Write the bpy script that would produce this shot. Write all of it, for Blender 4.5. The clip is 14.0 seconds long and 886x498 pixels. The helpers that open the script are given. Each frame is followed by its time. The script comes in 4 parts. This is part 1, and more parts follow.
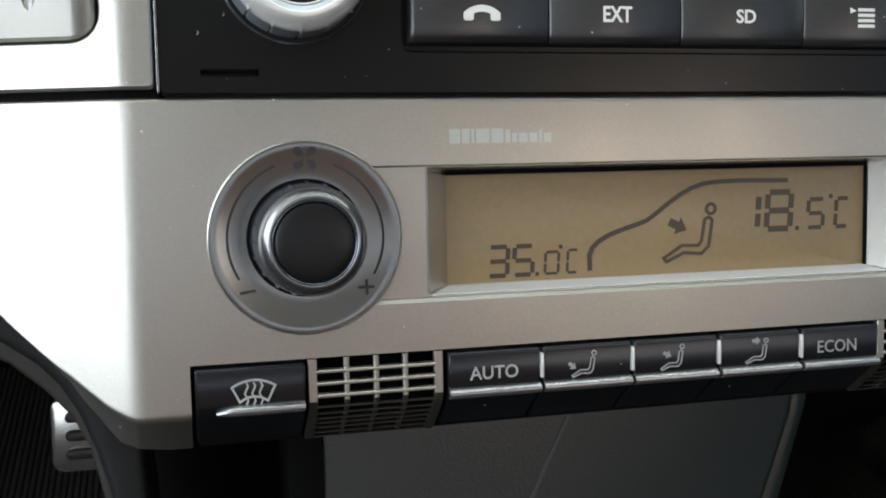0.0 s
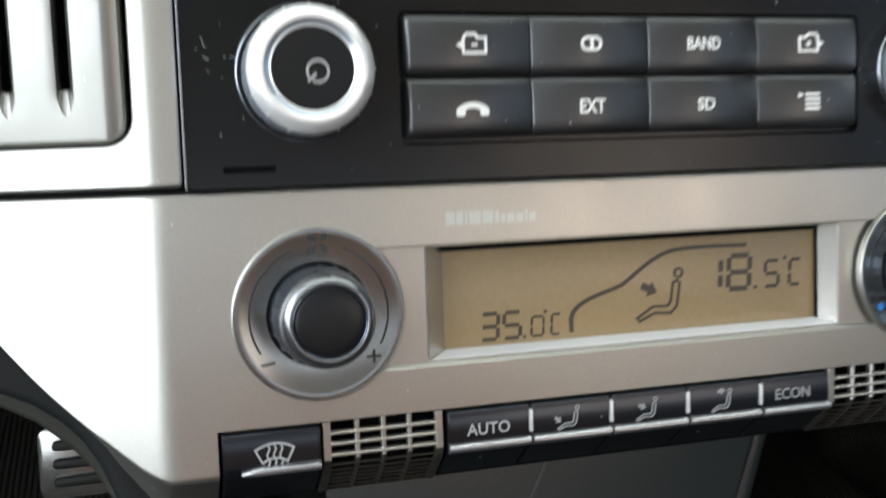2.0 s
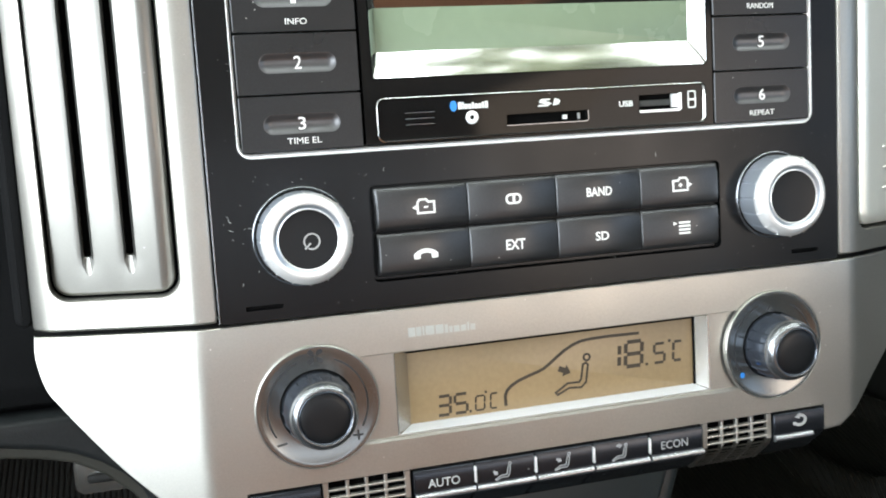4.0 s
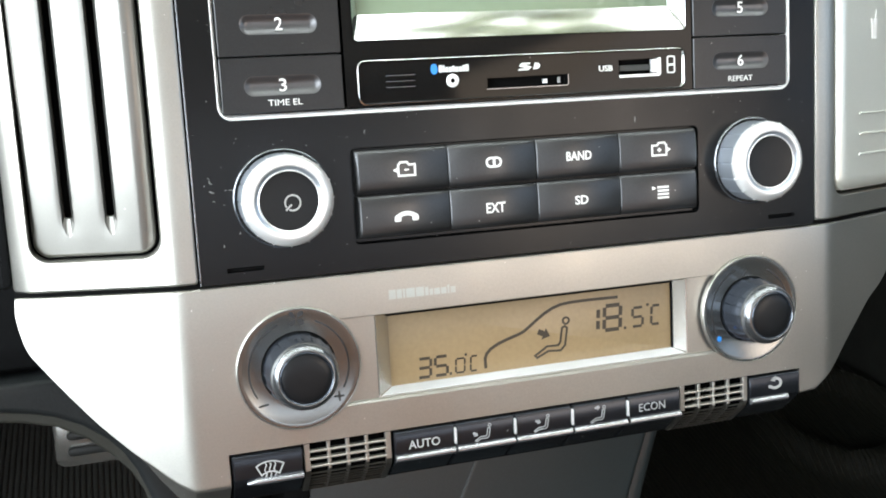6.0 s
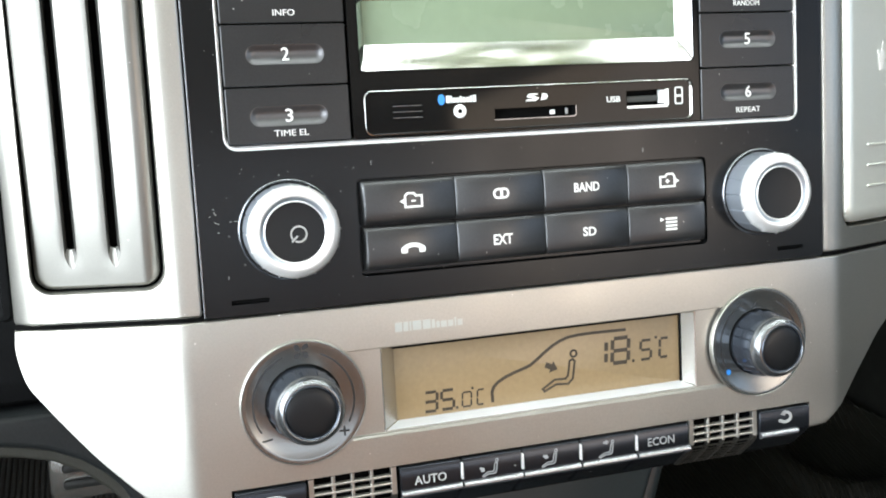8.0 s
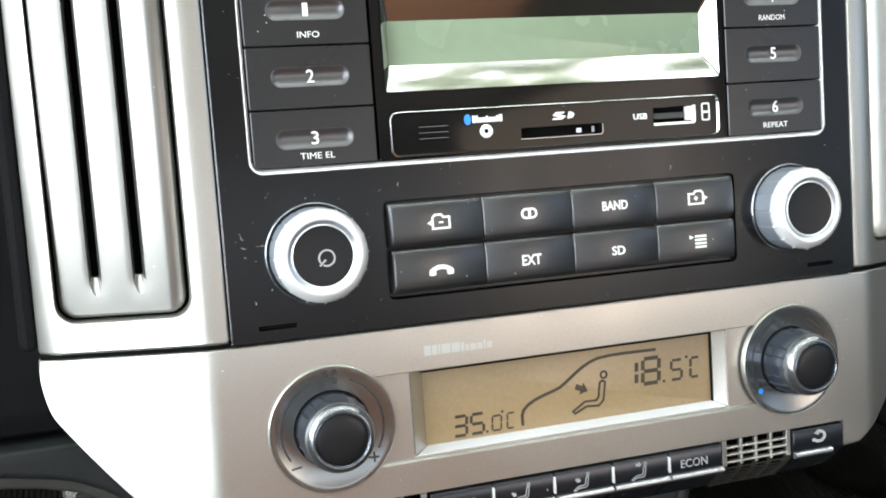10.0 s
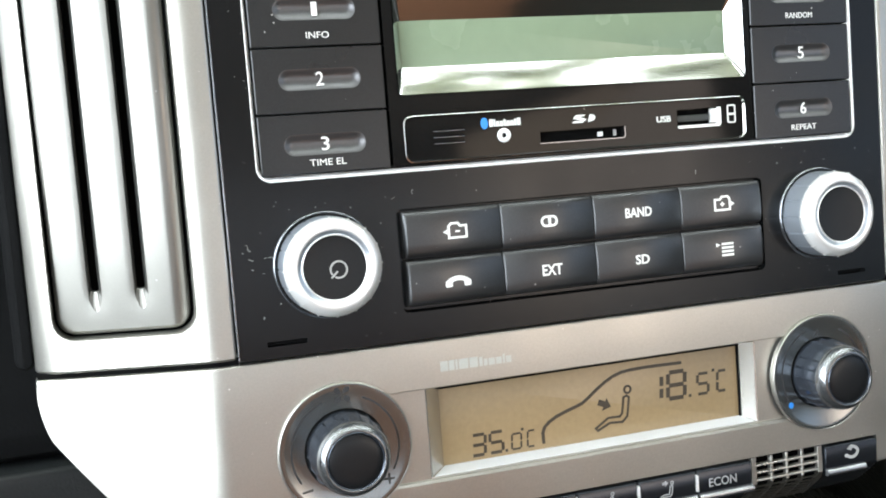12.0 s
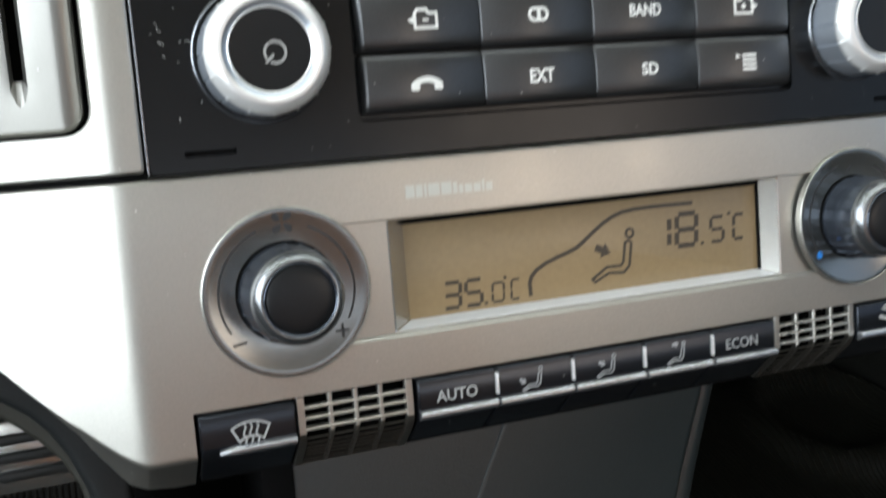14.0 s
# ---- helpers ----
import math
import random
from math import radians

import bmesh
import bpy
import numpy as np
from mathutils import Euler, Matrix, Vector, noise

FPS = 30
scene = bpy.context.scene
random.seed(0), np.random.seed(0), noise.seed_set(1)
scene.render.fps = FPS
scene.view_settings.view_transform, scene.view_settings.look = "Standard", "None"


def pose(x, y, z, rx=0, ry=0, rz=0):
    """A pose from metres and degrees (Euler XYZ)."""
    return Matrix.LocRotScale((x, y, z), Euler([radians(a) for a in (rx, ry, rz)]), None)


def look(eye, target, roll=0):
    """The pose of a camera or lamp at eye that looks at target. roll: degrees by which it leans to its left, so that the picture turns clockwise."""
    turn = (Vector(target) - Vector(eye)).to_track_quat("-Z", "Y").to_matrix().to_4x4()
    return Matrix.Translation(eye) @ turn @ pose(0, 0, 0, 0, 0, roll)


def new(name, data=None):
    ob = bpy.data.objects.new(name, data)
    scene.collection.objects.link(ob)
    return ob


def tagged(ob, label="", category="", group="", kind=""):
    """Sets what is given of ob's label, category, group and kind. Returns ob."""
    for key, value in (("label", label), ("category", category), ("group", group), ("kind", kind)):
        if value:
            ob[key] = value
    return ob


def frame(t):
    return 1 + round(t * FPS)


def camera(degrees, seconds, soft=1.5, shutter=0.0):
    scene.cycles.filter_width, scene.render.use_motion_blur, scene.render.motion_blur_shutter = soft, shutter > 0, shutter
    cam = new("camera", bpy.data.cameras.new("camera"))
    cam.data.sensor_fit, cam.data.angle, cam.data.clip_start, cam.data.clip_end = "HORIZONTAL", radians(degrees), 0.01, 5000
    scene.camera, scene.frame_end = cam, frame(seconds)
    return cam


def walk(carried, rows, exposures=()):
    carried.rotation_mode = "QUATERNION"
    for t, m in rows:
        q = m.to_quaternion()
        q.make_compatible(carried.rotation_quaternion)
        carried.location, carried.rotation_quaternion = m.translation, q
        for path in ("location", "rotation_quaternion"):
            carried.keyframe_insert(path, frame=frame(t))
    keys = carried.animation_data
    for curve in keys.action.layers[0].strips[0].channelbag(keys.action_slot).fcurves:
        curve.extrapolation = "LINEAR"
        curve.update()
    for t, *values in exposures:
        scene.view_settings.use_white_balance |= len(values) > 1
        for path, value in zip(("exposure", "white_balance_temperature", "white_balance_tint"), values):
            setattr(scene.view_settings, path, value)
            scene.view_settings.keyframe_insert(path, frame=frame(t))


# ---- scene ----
# Panel frame: x to the right, y into the dashboard, z up along the leaning console, in millimetres.
MM = 0.001
LEAN = -20.0
PANEL = pose(0, 0, 0.56, LEAN, 0, 0)
cam = camera(47.4, 14.0, soft=1.8, shutter=0.8)
# seconds, eye in panel millimetres, yaw, pitch, roll
ROWS = [
    (0, -88.3, -168.0, -25.7, -14.43, -4.88, 1.19),
    (0.5, -89.5, -165.6, -24.0, -14.82, -4.92, 1.13),
    (1, -91.3, -165.9, -22.4, -15.36, -4.69, 1.08),
    (1.5, -92.6, -171.0, -21.3, -15.40, -4.68, 1.71),
    (2, -98.5, -185.1, -11.0, -16.33, -4.68, 2.06),
    (2.5, -100.8, -212.8, 11.0, -15.76, -4.70, 3.05),
    (2.7, -101.8, -222.5, 21.6, -15.43, -6.13, 3.14),
    (4.8, -107.1, -258.2, 32.3, -16.61, -7.57, 3.45),
    (5, -106.5, -258.1, 31.9, -16.55, -7.85, 3.39),
    (5.5, -106.6, -257.0, 29.1, -16.84, -8.01, 3.33),
    (6, -106.9, -255.0, 28.7, -17.23, -8.24, 3.19),
    (6.5, -106.9, -253.8, 27.9, -17.43, -8.00, 3.12),
    (7, -107.0, -253.1, 27.9, -17.52, -7.64, 3.05),
    (7.5, -107.6, -252.2, 28.4, -17.53, -7.11, 3.03),
    (8, -108.7, -251.0, 28.9, -17.56, -6.55, 3.09),
    (10.5, -114.1, -243.1, 28.7, -17.32, -5.17, 4.22),
    (11, -114.3, -239.8, 28.1, -17.23, -4.96, 4.37),
    (11.5, -114.2, -236.4, 28.4, -17.13, -4.88, 4.49),
    (12, -113.8, -232.8, 28.1, -17.45, -4.73, 4.44),
    (12.5, -110.1, -230.4, 28.2, -17.85, -4.80, 4.28),
    (13, -104.5, -221.9, 18.8, -18.19, -5.62, 4.37),
    (13.5, -104.8, -200.9, -0.4, -19.79, -5.10, 4.80),
    (14, -105.9, -187.3, -10.0, -20.25, -6.58, 4.64),
]
walk(cam, [(t, PANEL @ pose(x * MM, y * MM, z * MM, 90 + pitch, 0, yaw) @ pose(0, 0, 0, 0, 0, -roll)) for t, x, y, z, yaw, pitch, roll in ROWS],
     exposures=[(0.0, -0.09), (1.5, 0.11), (2.0, 0.31), (2.7, 0.6), (5.0, 0.89), (7.5, 0.99), (11.0, 0.92), (12.5, 0.77), (13.3, 0.49), (14.0, 0.25)])

# ---- daylight ----
world = bpy.data.worlds.new("world")
scene.world = world
world.use_nodes = True
wn = world.node_tree.nodes
sky = wn.new("ShaderNodeTexSky")
sky.sky_type, sky.sun_disc = "NISHITA", False
sky.sun_elevation, sky.sun_rotation = radians(48), radians(-60)
wn["Background"].inputs["Strength"].default_value = 0.1
world.node_tree.links.new(sky.outputs[0], wn["Background"].inputs["Color"])

sun_data = bpy.data.lights.new("sun", "SUN")
sun_data.energy, sun_data.angle, sun_data.color = 1.0, radians(10), (1.0, 0.95, 0.86)
sun = new("sun", sun_data)
sun.matrix_world = look((-1.2, 1.0, 2.2), (0, 0.4, 0.9))


def window_light(name, eye, target, wide, high, watts, color):
    data = bpy.data.lights.new(name, "AREA")
    data.shape, data.size, data.size_y, data.energy, data.color = "RECTANGLE", wide, high, watts, color
    ob = new(name, data)
    ob.matrix_world = look(eye, target)
    return ob


window_light("driver_window_daylight", (-0.715, -0.45, 0.845), (0.0, -0.45, 0.825), 1.18, 0.57, 12.2, (0.88, 0.955, 1.0))
window_light("passenger_window_daylight", (0.715, -0.55, 0.92), (0.0, -0.55, 0.86), 0.58, 0.42, 0.27, (0.86, 0.95, 1.0))
# Unseen fill, tinted warm to brighten and brown the panel's right side.
window_light("rear_passenger_window_warm_fill", (0.715, -1.27, 0.99), (0.0, -0.6, 0.8), 0.56, 0.36, 1.7, (1.0, 0.80, 0.62))
window_light("rear_window_daylight", (0.0, -1.58, 1.02), (0.0, 0.0, 0.8), 1.3, 0.2, 0.9, (1.0, 1.0, 0.97))

# ---- materials ----
def node_material(name):
    m = bpy.data.materials.new(name)
    m.use_nodes = True
    return m, m.node_tree.nodes, m.node_tree.links, m.node_tree.nodes["Principled BSDF"]


def surface(name, color, rough, metal=0.0, speck=0.34, grain=1500.0, amount=0.12, bump=0.0, dust=0.0, stains=0.1, coat=0.0, spec=0.5, stretch=(1, 1, 1)):
    """A painted, plastic or metal surface: fine grain, broad wear, optional dust specks."""
    m, n, l, b = node_material(name)
    tc = n.new("ShaderNodeTexCoord")
    info = n.new("ShaderNodeObjectInfo")
    spot = n.new("ShaderNodeVectorMath")
    l.new(tc.outputs["Object"], spot.inputs[0])
    l.new(info.outputs["Location"], spot.inputs[1])
    mp = n.new("ShaderNodeMapping")
    mp.inputs["Scale"].default_value = stretch
    l.new(spot.outputs[0], mp.inputs["Vector"])
    fine = n.new("ShaderNodeTexNoise")
    fine.inputs["Scale"].default_value, fine.inputs["Detail"].default_value = grain, 3
    wide = n.new("ShaderNodeTexNoise")
    wide.inputs["Scale"].default_value, wide.inputs["Detail"].default_value = 45.0, 4
    l.new(mp.outputs[0], fine.inputs["Vector"])
    l.new(spot.outputs[0], wide.inputs["Vector"])
    mix = n.new("ShaderNodeMix")
    mix.data_type = "RGBA"
    mix.inputs["A"].default_value = (*[c * (1 - amount) for c in color], 1)
    mix.inputs["B"].default_value = (*[min(1, c * (1 + amount)) for c in color], 1)
    l.new(fine.outputs["Fac"], mix.inputs["Factor"])
    last = mix.outputs["Result"]
    ramp = n.new("ShaderNodeMapRange")
    ramp.inputs["From Min"].default_value, ramp.inputs["From Max"].default_value = 0.3, 0.7
    ramp.inputs["To Min"].default_value, ramp.inputs["To Max"].default_value = rough * (1 - stains), min(1.0, rough * (1 + stains))
    l.new(wide.outputs["Fac"], ramp.inputs["Value"])
    l.new(ramp.outputs[0], b.inputs["Roughness"])
    if dust:
        vo = n.new("ShaderNodeTexVoronoi")
        vo.inputs["Scale"].default_value = 520.0
        l.new(spot.outputs[0], vo.inputs["Vector"])
        near = n.new("ShaderNodeMath")
        near.operation = "LESS_THAN"
        l.new(vo.outputs["Distance"], near.inputs[0])
        sep = n.new("ShaderNodeSeparateColor")
        l.new(vo.outputs["Color"], sep.inputs[0])
        size = n.new("ShaderNodeMapRange")
        size.inputs["To Min"].default_value, size.inputs["To Max"].default_value = 0.03, 0.12
        l.new(sep.outputs[1], size.inputs["Value"])
        l.new(size.outputs[0], near.inputs[1])
        some = n.new("ShaderNodeMath")
        some.operation = "LESS_THAN"
        some.inputs[1].default_value = dust
        l.new(sep.outputs[0], some.inputs[0])
        both = n.new("ShaderNodeMath")
        both.operation = "MULTIPLY"
        l.new(near.outputs[0], both.inputs[0])
        l.new(some.outputs[0], both.inputs[1])
        dusty = n.new("ShaderNodeMix")
        dusty.data_type = "RGBA"
        dusty.inputs["B"].default_value = (speck, speck * 0.985, speck * 0.95, 1)
        l.new(both.outputs[0], dusty.inputs["Factor"])
        l.new(last, dusty.inputs["A"])
        last = dusty.outputs["Result"]
        dull = n.new("ShaderNodeMath")
        dull.operation = "MULTIPLY_ADD"
        dull.inputs[1].default_value, dull.inputs[2].default_value = -metal, metal
        l.new(both.outputs[0], dull.inputs[0])
        l.new(dull.outputs[0], b.inputs["Metallic"])
    l.new(last, b.inputs["Base Color"])
    b.inputs["Metallic"].default_value = metal
    b.inputs["Specular IOR Level"].default_value = spec
    b.inputs["Coat Weight"].default_value = coat
    if bump:
        bn = n.new("ShaderNodeBump")
        bn.inputs["Strength"].default_value, bn.inputs["Distance"].default_value = bump, 0.0002
        l.new(fine.outputs["Fac"], bn.inputs["Height"])
        l.new(bn.outputs[0], b.inputs["Normal"])
    return m


SILVER = surface("satin_silver_paint", (0.455, 0.444, 0.410), 0.35, metal=0.93, grain=2200, amount=0.10, bump=0.10, dust=0.07, speck=0.8)
CHROME_LINE = surface("fine_chrome", (0.62, 0.62, 0.61), 0.16, metal=1.0, grain=2600, amount=0.04)
SILVER_TRIM = surface("bright_silver_trim", (0.95, 0.95, 0.945), 0.30, metal=0.15, grain=2600, amount=0.04)
DARK_CHROME = surface("dark_chrome", (0.60, 0.605, 0.60), 0.075, metal=1.0, grain=900, amount=0.03)
KNOB_SILVER = surface("satin_chrome_knob", (0.94, 0.94, 0.935), 0.35, metal=0.62, grain=2600, amount=0.04)
PLATE = surface("charcoal_plate", (0.0205, 0.0212, 0.0222), 0.21, spec=0.35, metal=0.8, grain=3200, amount=0.25, bump=0.06, dust=0.3, stains=0.2)
PRESET = surface("charcoal_preset_key", (0.046, 0.047, 0.049), 0.30, metal=0.8, grain=3200, amount=0.2, bump=0.05, dust=0.2)
KEY = surface("charcoal_key", (0.080, 0.081, 0.084), 0.34, metal=0.8, grain=3200, amount=0.2, bump=0.05, dust=0.2)
GLOSS = surface("gloss_black", (0.006, 0.006, 0.006), 0.07, grain=1200, amount=0.2, dust=0.06, spec=0.15)
# Grille bars: a lighter copy above, a darker one below, as painted light and shade.
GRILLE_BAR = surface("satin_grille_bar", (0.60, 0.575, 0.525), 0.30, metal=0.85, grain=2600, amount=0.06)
SHADED_MESH = surface("shaded_lower_mesh", (0.11, 0.103, 0.09), 0.4, metal=0.8, grain=2600, amount=0.1)
RIM = surface("polished_grey_rim", (0.24, 0.25, 0.27), 0.24, metal=0.9, grain=2600, amount=0.06)
KNOB_LIP = surface("polished_dark_lip", (0.23, 0.238, 0.25), 0.24, metal=0.9, grain=2600, amount=0.06)
SKIRT = surface("blue_silver_skirt", (0.50, 0.545, 0.61), 0.30, metal=0.75, grain=2600, amount=0.06)
RECESS = surface("pale_grey_recess", (0.60, 0.585, 0.555), 0.25, metal=0.9, grain=2600, amount=0.06, dust=0.1)
# Paler than the recess: skylight on the ledge is put into its colour.
LIT_LEDGE = surface("lit_display_ledge", (0.66, 0.675, 0.69), 0.36, metal=0.15, grain=2600, amount=0.06, dust=0.3, speck=0.9)
SCOOP = surface("lightened_scoop", (0.135, 0.135, 0.14), 0.34, metal=0.85, grain=3200, amount=0.12)
CAP = surface("soft_black_cap", (0.008, 0.0085, 0.0095), 0.3, grain=3200, amount=0.3, bump=0.06, spec=0.28)
CLIMATE_KEY = surface("blue_black_key", (0.035, 0.039, 0.047), 0.22, metal=0.8, grain=3200, amount=0.2, bump=0.05, dust=0.08)
GRIP = surface("blue_grey_grip", (0.075, 0.088, 0.112), 0.18, grain=2600, amount=0.15, metal=0.7)
DIAL = surface("smoked_dial", (0.225, 0.232, 0.23), 0.2, metal=0.9, grain=2600, amount=0.08)
PRINT = surface("white_print", (0.78, 0.78, 0.76), 0.5, grain=3000, amount=0.08)
GREY_PRINT = surface("grey_print", (0.37, 0.37, 0.365), 0.5, grain=3000, amount=0.08)
KEY_PRINT = surface("worn_grey_print", (0.29, 0.29, 0.295), 0.5, grain=3000, amount=0.2)
PALE_PRINT = surface("pale_badge_print", (0.50, 0.54, 0.52), 0.34, metal=0.6, grain=3000, amount=0.08)
DARK_PRINT = surface("dark_print", (0.03, 0.03, 0.032), 0.5, grain=3000, amount=0.1)
BLUE = surface("blue_print", (0.03, 0.25, 0.75), 0.4, grain=3000, amount=0.08)
LCD_WARM = surface("warm_display_glass", (0.262, 0.187, 0.102), 0.28, grain=700, amount=0.13, stains=0.0)
LCD_GREEN = surface("green_display_glass", (0.195, 0.25, 0.165), 0.26, grain=300, amount=0.06)
SEGMENT = surface("display_segment", (0.045, 0.035, 0.025), 0.35, grain=900, amount=0.1)
# Near-black fill that puts deep shade into gaps and recesses.
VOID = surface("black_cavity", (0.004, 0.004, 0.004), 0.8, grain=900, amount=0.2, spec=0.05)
DASH = surface("dark_dash_plastic", (0.012, 0.0135, 0.014), 0.45, grain=1400, amount=0.3, bump=0.5, spec=0.26)
CONSOLE = surface("grey_console_plastic", (0.020, 0.027, 0.0285), 0.34, grain=1700, amount=0.3, bump=0.45, spec=0.8)
SEAM = surface("worn_seam_edge", (0.075, 0.08, 0.08), 0.5, grain=900, amount=0.2)
BLACK_DASH = surface("black_dash_plastic", (0.004, 0.0042, 0.0045), 0.8, grain=900, amount=0.3, bump=0.5, spec=0.08)
CARPET = surface("charcoal_carpet", (0.009, 0.0088, 0.008), 0.95, grain=500, amount=0.6, bump=1.0)
PEDAL_METAL = surface("brushed_pedal_metal", (0.55, 0.54, 0.51), 0.24, metal=0.9, grain=900, amount=0.1)
RUBBER = surface("grey_rubber", (0.04, 0.042, 0.04), 0.5, grain=900, amount=0.2)
LINER = surface("dark_cabin_trim", (0.030, 0.032, 0.027), 0.9, grain=400, amount=0.2, bump=0.4)
HEADLINER = surface("grey_headliner", (0.72, 0.70, 0.66), 0.9, grain=400, amount=0.2, bump=0.4)
SEAT_CLOTH = surface("brown_cabin_cloth", (0.34, 0.16, 0.09), 0.9, grain=400, amount=0.3, bump=0.4)


def foliage_glow():
    """Far sunlit trees with bright sky between the leaves."""
    m, n, l, b = node_material("far_trees_and_sky")
    n.remove(b)
    tc = n.new("ShaderNodeTexCoord")
    a = n.new("ShaderNodeTexNoise")
    a.inputs["Scale"].default_value, a.inputs["Detail"].default_value, a.inputs["Roughness"].default_value = 2.6, 8, 0.7
    l.new(tc.outputs["Object"], a.inputs["Vector"])
    r = n.new("ShaderNodeValToRGB")
    e = r.color_ramp.elements
    e[0].position, e[0].color = 0.42, (0.007, 0.009, 0.005, 1)
    e[1].position, e[1].color = 0.625, (0.88, 0.95, 1.0, 1)
    for p, c in ((0.50, (0.03, 0.035, 0.02, 1)), (0.55, (0.155, 0.165, 0.15, 1))):
        k = e.new(p)
        k.color = c
    l.new(a.outputs["Fac"], r.inputs[0])
    em = n.new("ShaderNodeEmission")
    em.inputs["Strength"].default_value = 13.0
    l.new(r.outputs[0], em.inputs["Color"])
    l.new(em.outputs[0], n["Material Output"].inputs["Surface"])
    return m


FAR_TREES = foliage_glow()

# ---- building helpers ----
PLACE = {}


def finish(bm, angle=32, flat=False):
    bmesh.ops.remove_doubles(bm, verts=bm.verts, dist=1e-4)
    bmesh.ops.recalc_face_normals(bm, faces=bm.faces)
    for f in bm.faces:
        f.smooth = not (flat and abs(f.normal.y) > 0.9998)
    for e in bm.edges:
        if len(e.link_faces) == 2 and e.calc_face_angle(0) > radians(angle):
            e.smooth = False
    return bm


def part(name, bm, material, parent=None, label="", world_space=False, angle=32, flat=False):
    """Links a bmesh in panel millimetres as one mesh object, under a thing or a part."""
    finish(bm, angle, flat)
    if not world_space:
        bm.transform(Matrix.Scale(MM, 4))
    lo = [min(v.co[k] for v in bm.verts) for k in range(3)]
    hi = [max(v.co[k] for v in bm.verts) for k in range(3)]
    mid = Vector([(a + b) / 2 for a, b in zip(lo, hi)])
    bm.transform(Matrix.Translation(-mid))
    mesh = bpy.data.meshes.new(name)
    bm.to_mesh(mesh)
    bm.free()
    mesh.materials.append(material)
    ob = new(name, mesh)
    m = Matrix.Translation(mid) if world_space else PANEL @ Matrix.Translation(mid)
    PLACE[ob] = m
    if parent:
        ob.parent = parent
        ob.matrix_basis = PLACE[parent].inverted() @ m
    else:
        ob.matrix_basis = m
    return tagged(ob, label=label) if label else ob


def thing(name, at, label, category, group=""):
    ob = new(name)
    ob.empty_display_size = 0.01
    PLACE[ob] = PANEL @ Matrix.Translation(Vector(at) * MM)
    ob.matrix_basis = PLACE[ob]
    return tagged(ob, label=label, category=category, group=group)


def rrect(x0, x1, z0, z1, r, n=5):
    r = max(r, 0.02)
    pts = []
    for cx, cz, a0 in ((x1 - r, z1 - r, 0), (x0 + r, z1 - r, 90), (x0 + r, z0 + r, 180), (x1 - r, z0 + r, 270)):
        for k in range(n + 1):
            a = radians(a0 + 90 * k / n)
            pts.append((cx + r * math.cos(a), cz + r * math.sin(a)))
    return pts


def circle(cx, cz, r, n=48, start=0.0):
    return [(cx + r * math.cos(start + 2 * math.pi * k / n), cz + r * math.sin(start + 2 * math.pi * k / n)) for k in range(n)]


def loop(bm, pts, y):
    return [bm.verts.new((p[0], y, p[1])) for p in pts]


def bridge(bm, a, b):
    for k in range(len(a)):
        j = (k + 1) % len(a)
        bm.faces.new((a[k], a[j], b[j], b[k]))


def rings(bm, levels, front=True, back=False):
    """Joins outlines of equal count, from the front to the back."""
    ls = [loop(bm, p, y) for p, y in levels]
    for a, b in zip(ls, ls[1:]):
        bridge(bm, a, b)
    if front:
        bm.faces.new(ls[0])
    if back:
        bm.faces.new(ls[-1])
    return ls


def fill(bm, loops):
    """A flat face with holes between loops of vertices."""
    edges = []
    for vs in loops:
        for k in range(len(vs)):
            e = bm.edges.get((vs[k], vs[(k + 1) % len(vs)])) or bm.edges.new((vs[k], vs[(k + 1) % len(vs)]))
            edges.append(e)
    bmesh.ops.triangle_fill(bm, use_beauty=True, edges=edges)


def slab(bm, x0, x1, z0, z1, y0, y1, r=0.5, b=0.3, n=4):
    """A rounded block with bevelled front edges; y0 is its front."""
    rings(bm, [(rrect(x0 + b, x1 - b, z0 + b, z1 - b, r - b, n), y0), (rrect(x0 + b * 0.3, x1 - b * 0.3, z0 + b * 0.3, z1 - b * 0.3, r - b * 0.3, n), y0 + b * 0.3),
               (rrect(x0, x1, z0, z1, r, n), y0 + b), (rrect(x0, x1, z0, z1, r, n), y1)], True, True)
    return bm


def ribbon(bm, pts, w, y, thick=0.12, closed=False):
    """A flat printed line of width w along points in the panel plane."""
    n = len(pts)
    left, right = [], []
    for k in range(n):
        p = Vector(pts[k])
        a = Vector(pts[k - 1]) if (k or closed) else None
        c = Vector(pts[(k + 1) % n]) if (k < n - 1 or closed) else None
        d1 = (p - a).normalized() if a is not None else (c - p).normalized()
        d2 = (c - p).normalized() if c is not None else d1
        t = (d1 + d2).normalized() if (d1 + d2).length > 1e-6 else d1
        nrm = Vector((-t.y, t.x))
        s = w / 2 / max(0.45, nrm.dot(Vector((-d1.y, d1.x))))
        left.append(p + nrm * s)
        right.append(p - nrm * s)
    rows = [[bm.verts.new((q[0], yy, q[1])) for q in side] for side in (left, right) for yy in (y, y + thick)]
    lf, lb, rf, rb = rows
    for k in range(n if closed else n - 1):
        j = (k + 1) % n
        for a, b in ((lf, rf), (rf, rb), (rb, lb), (lb, lf)):
            bm.faces.new((a[k], a[j], b[j], b[k]))
    if not closed:
        for k in (0, n - 1):
            bm.faces.new((lf[k], rf[k], rb[k], lb[k]))
    return bm


def arc(cx, cz, r, a0, a1, n=16):
    return [(cx + r * math.cos(radians(a0 + (a1 - a0) * k / n)), cz + r * math.sin(radians(a0 + (a1 - a0) * k / n))) for k in range(n + 1)]


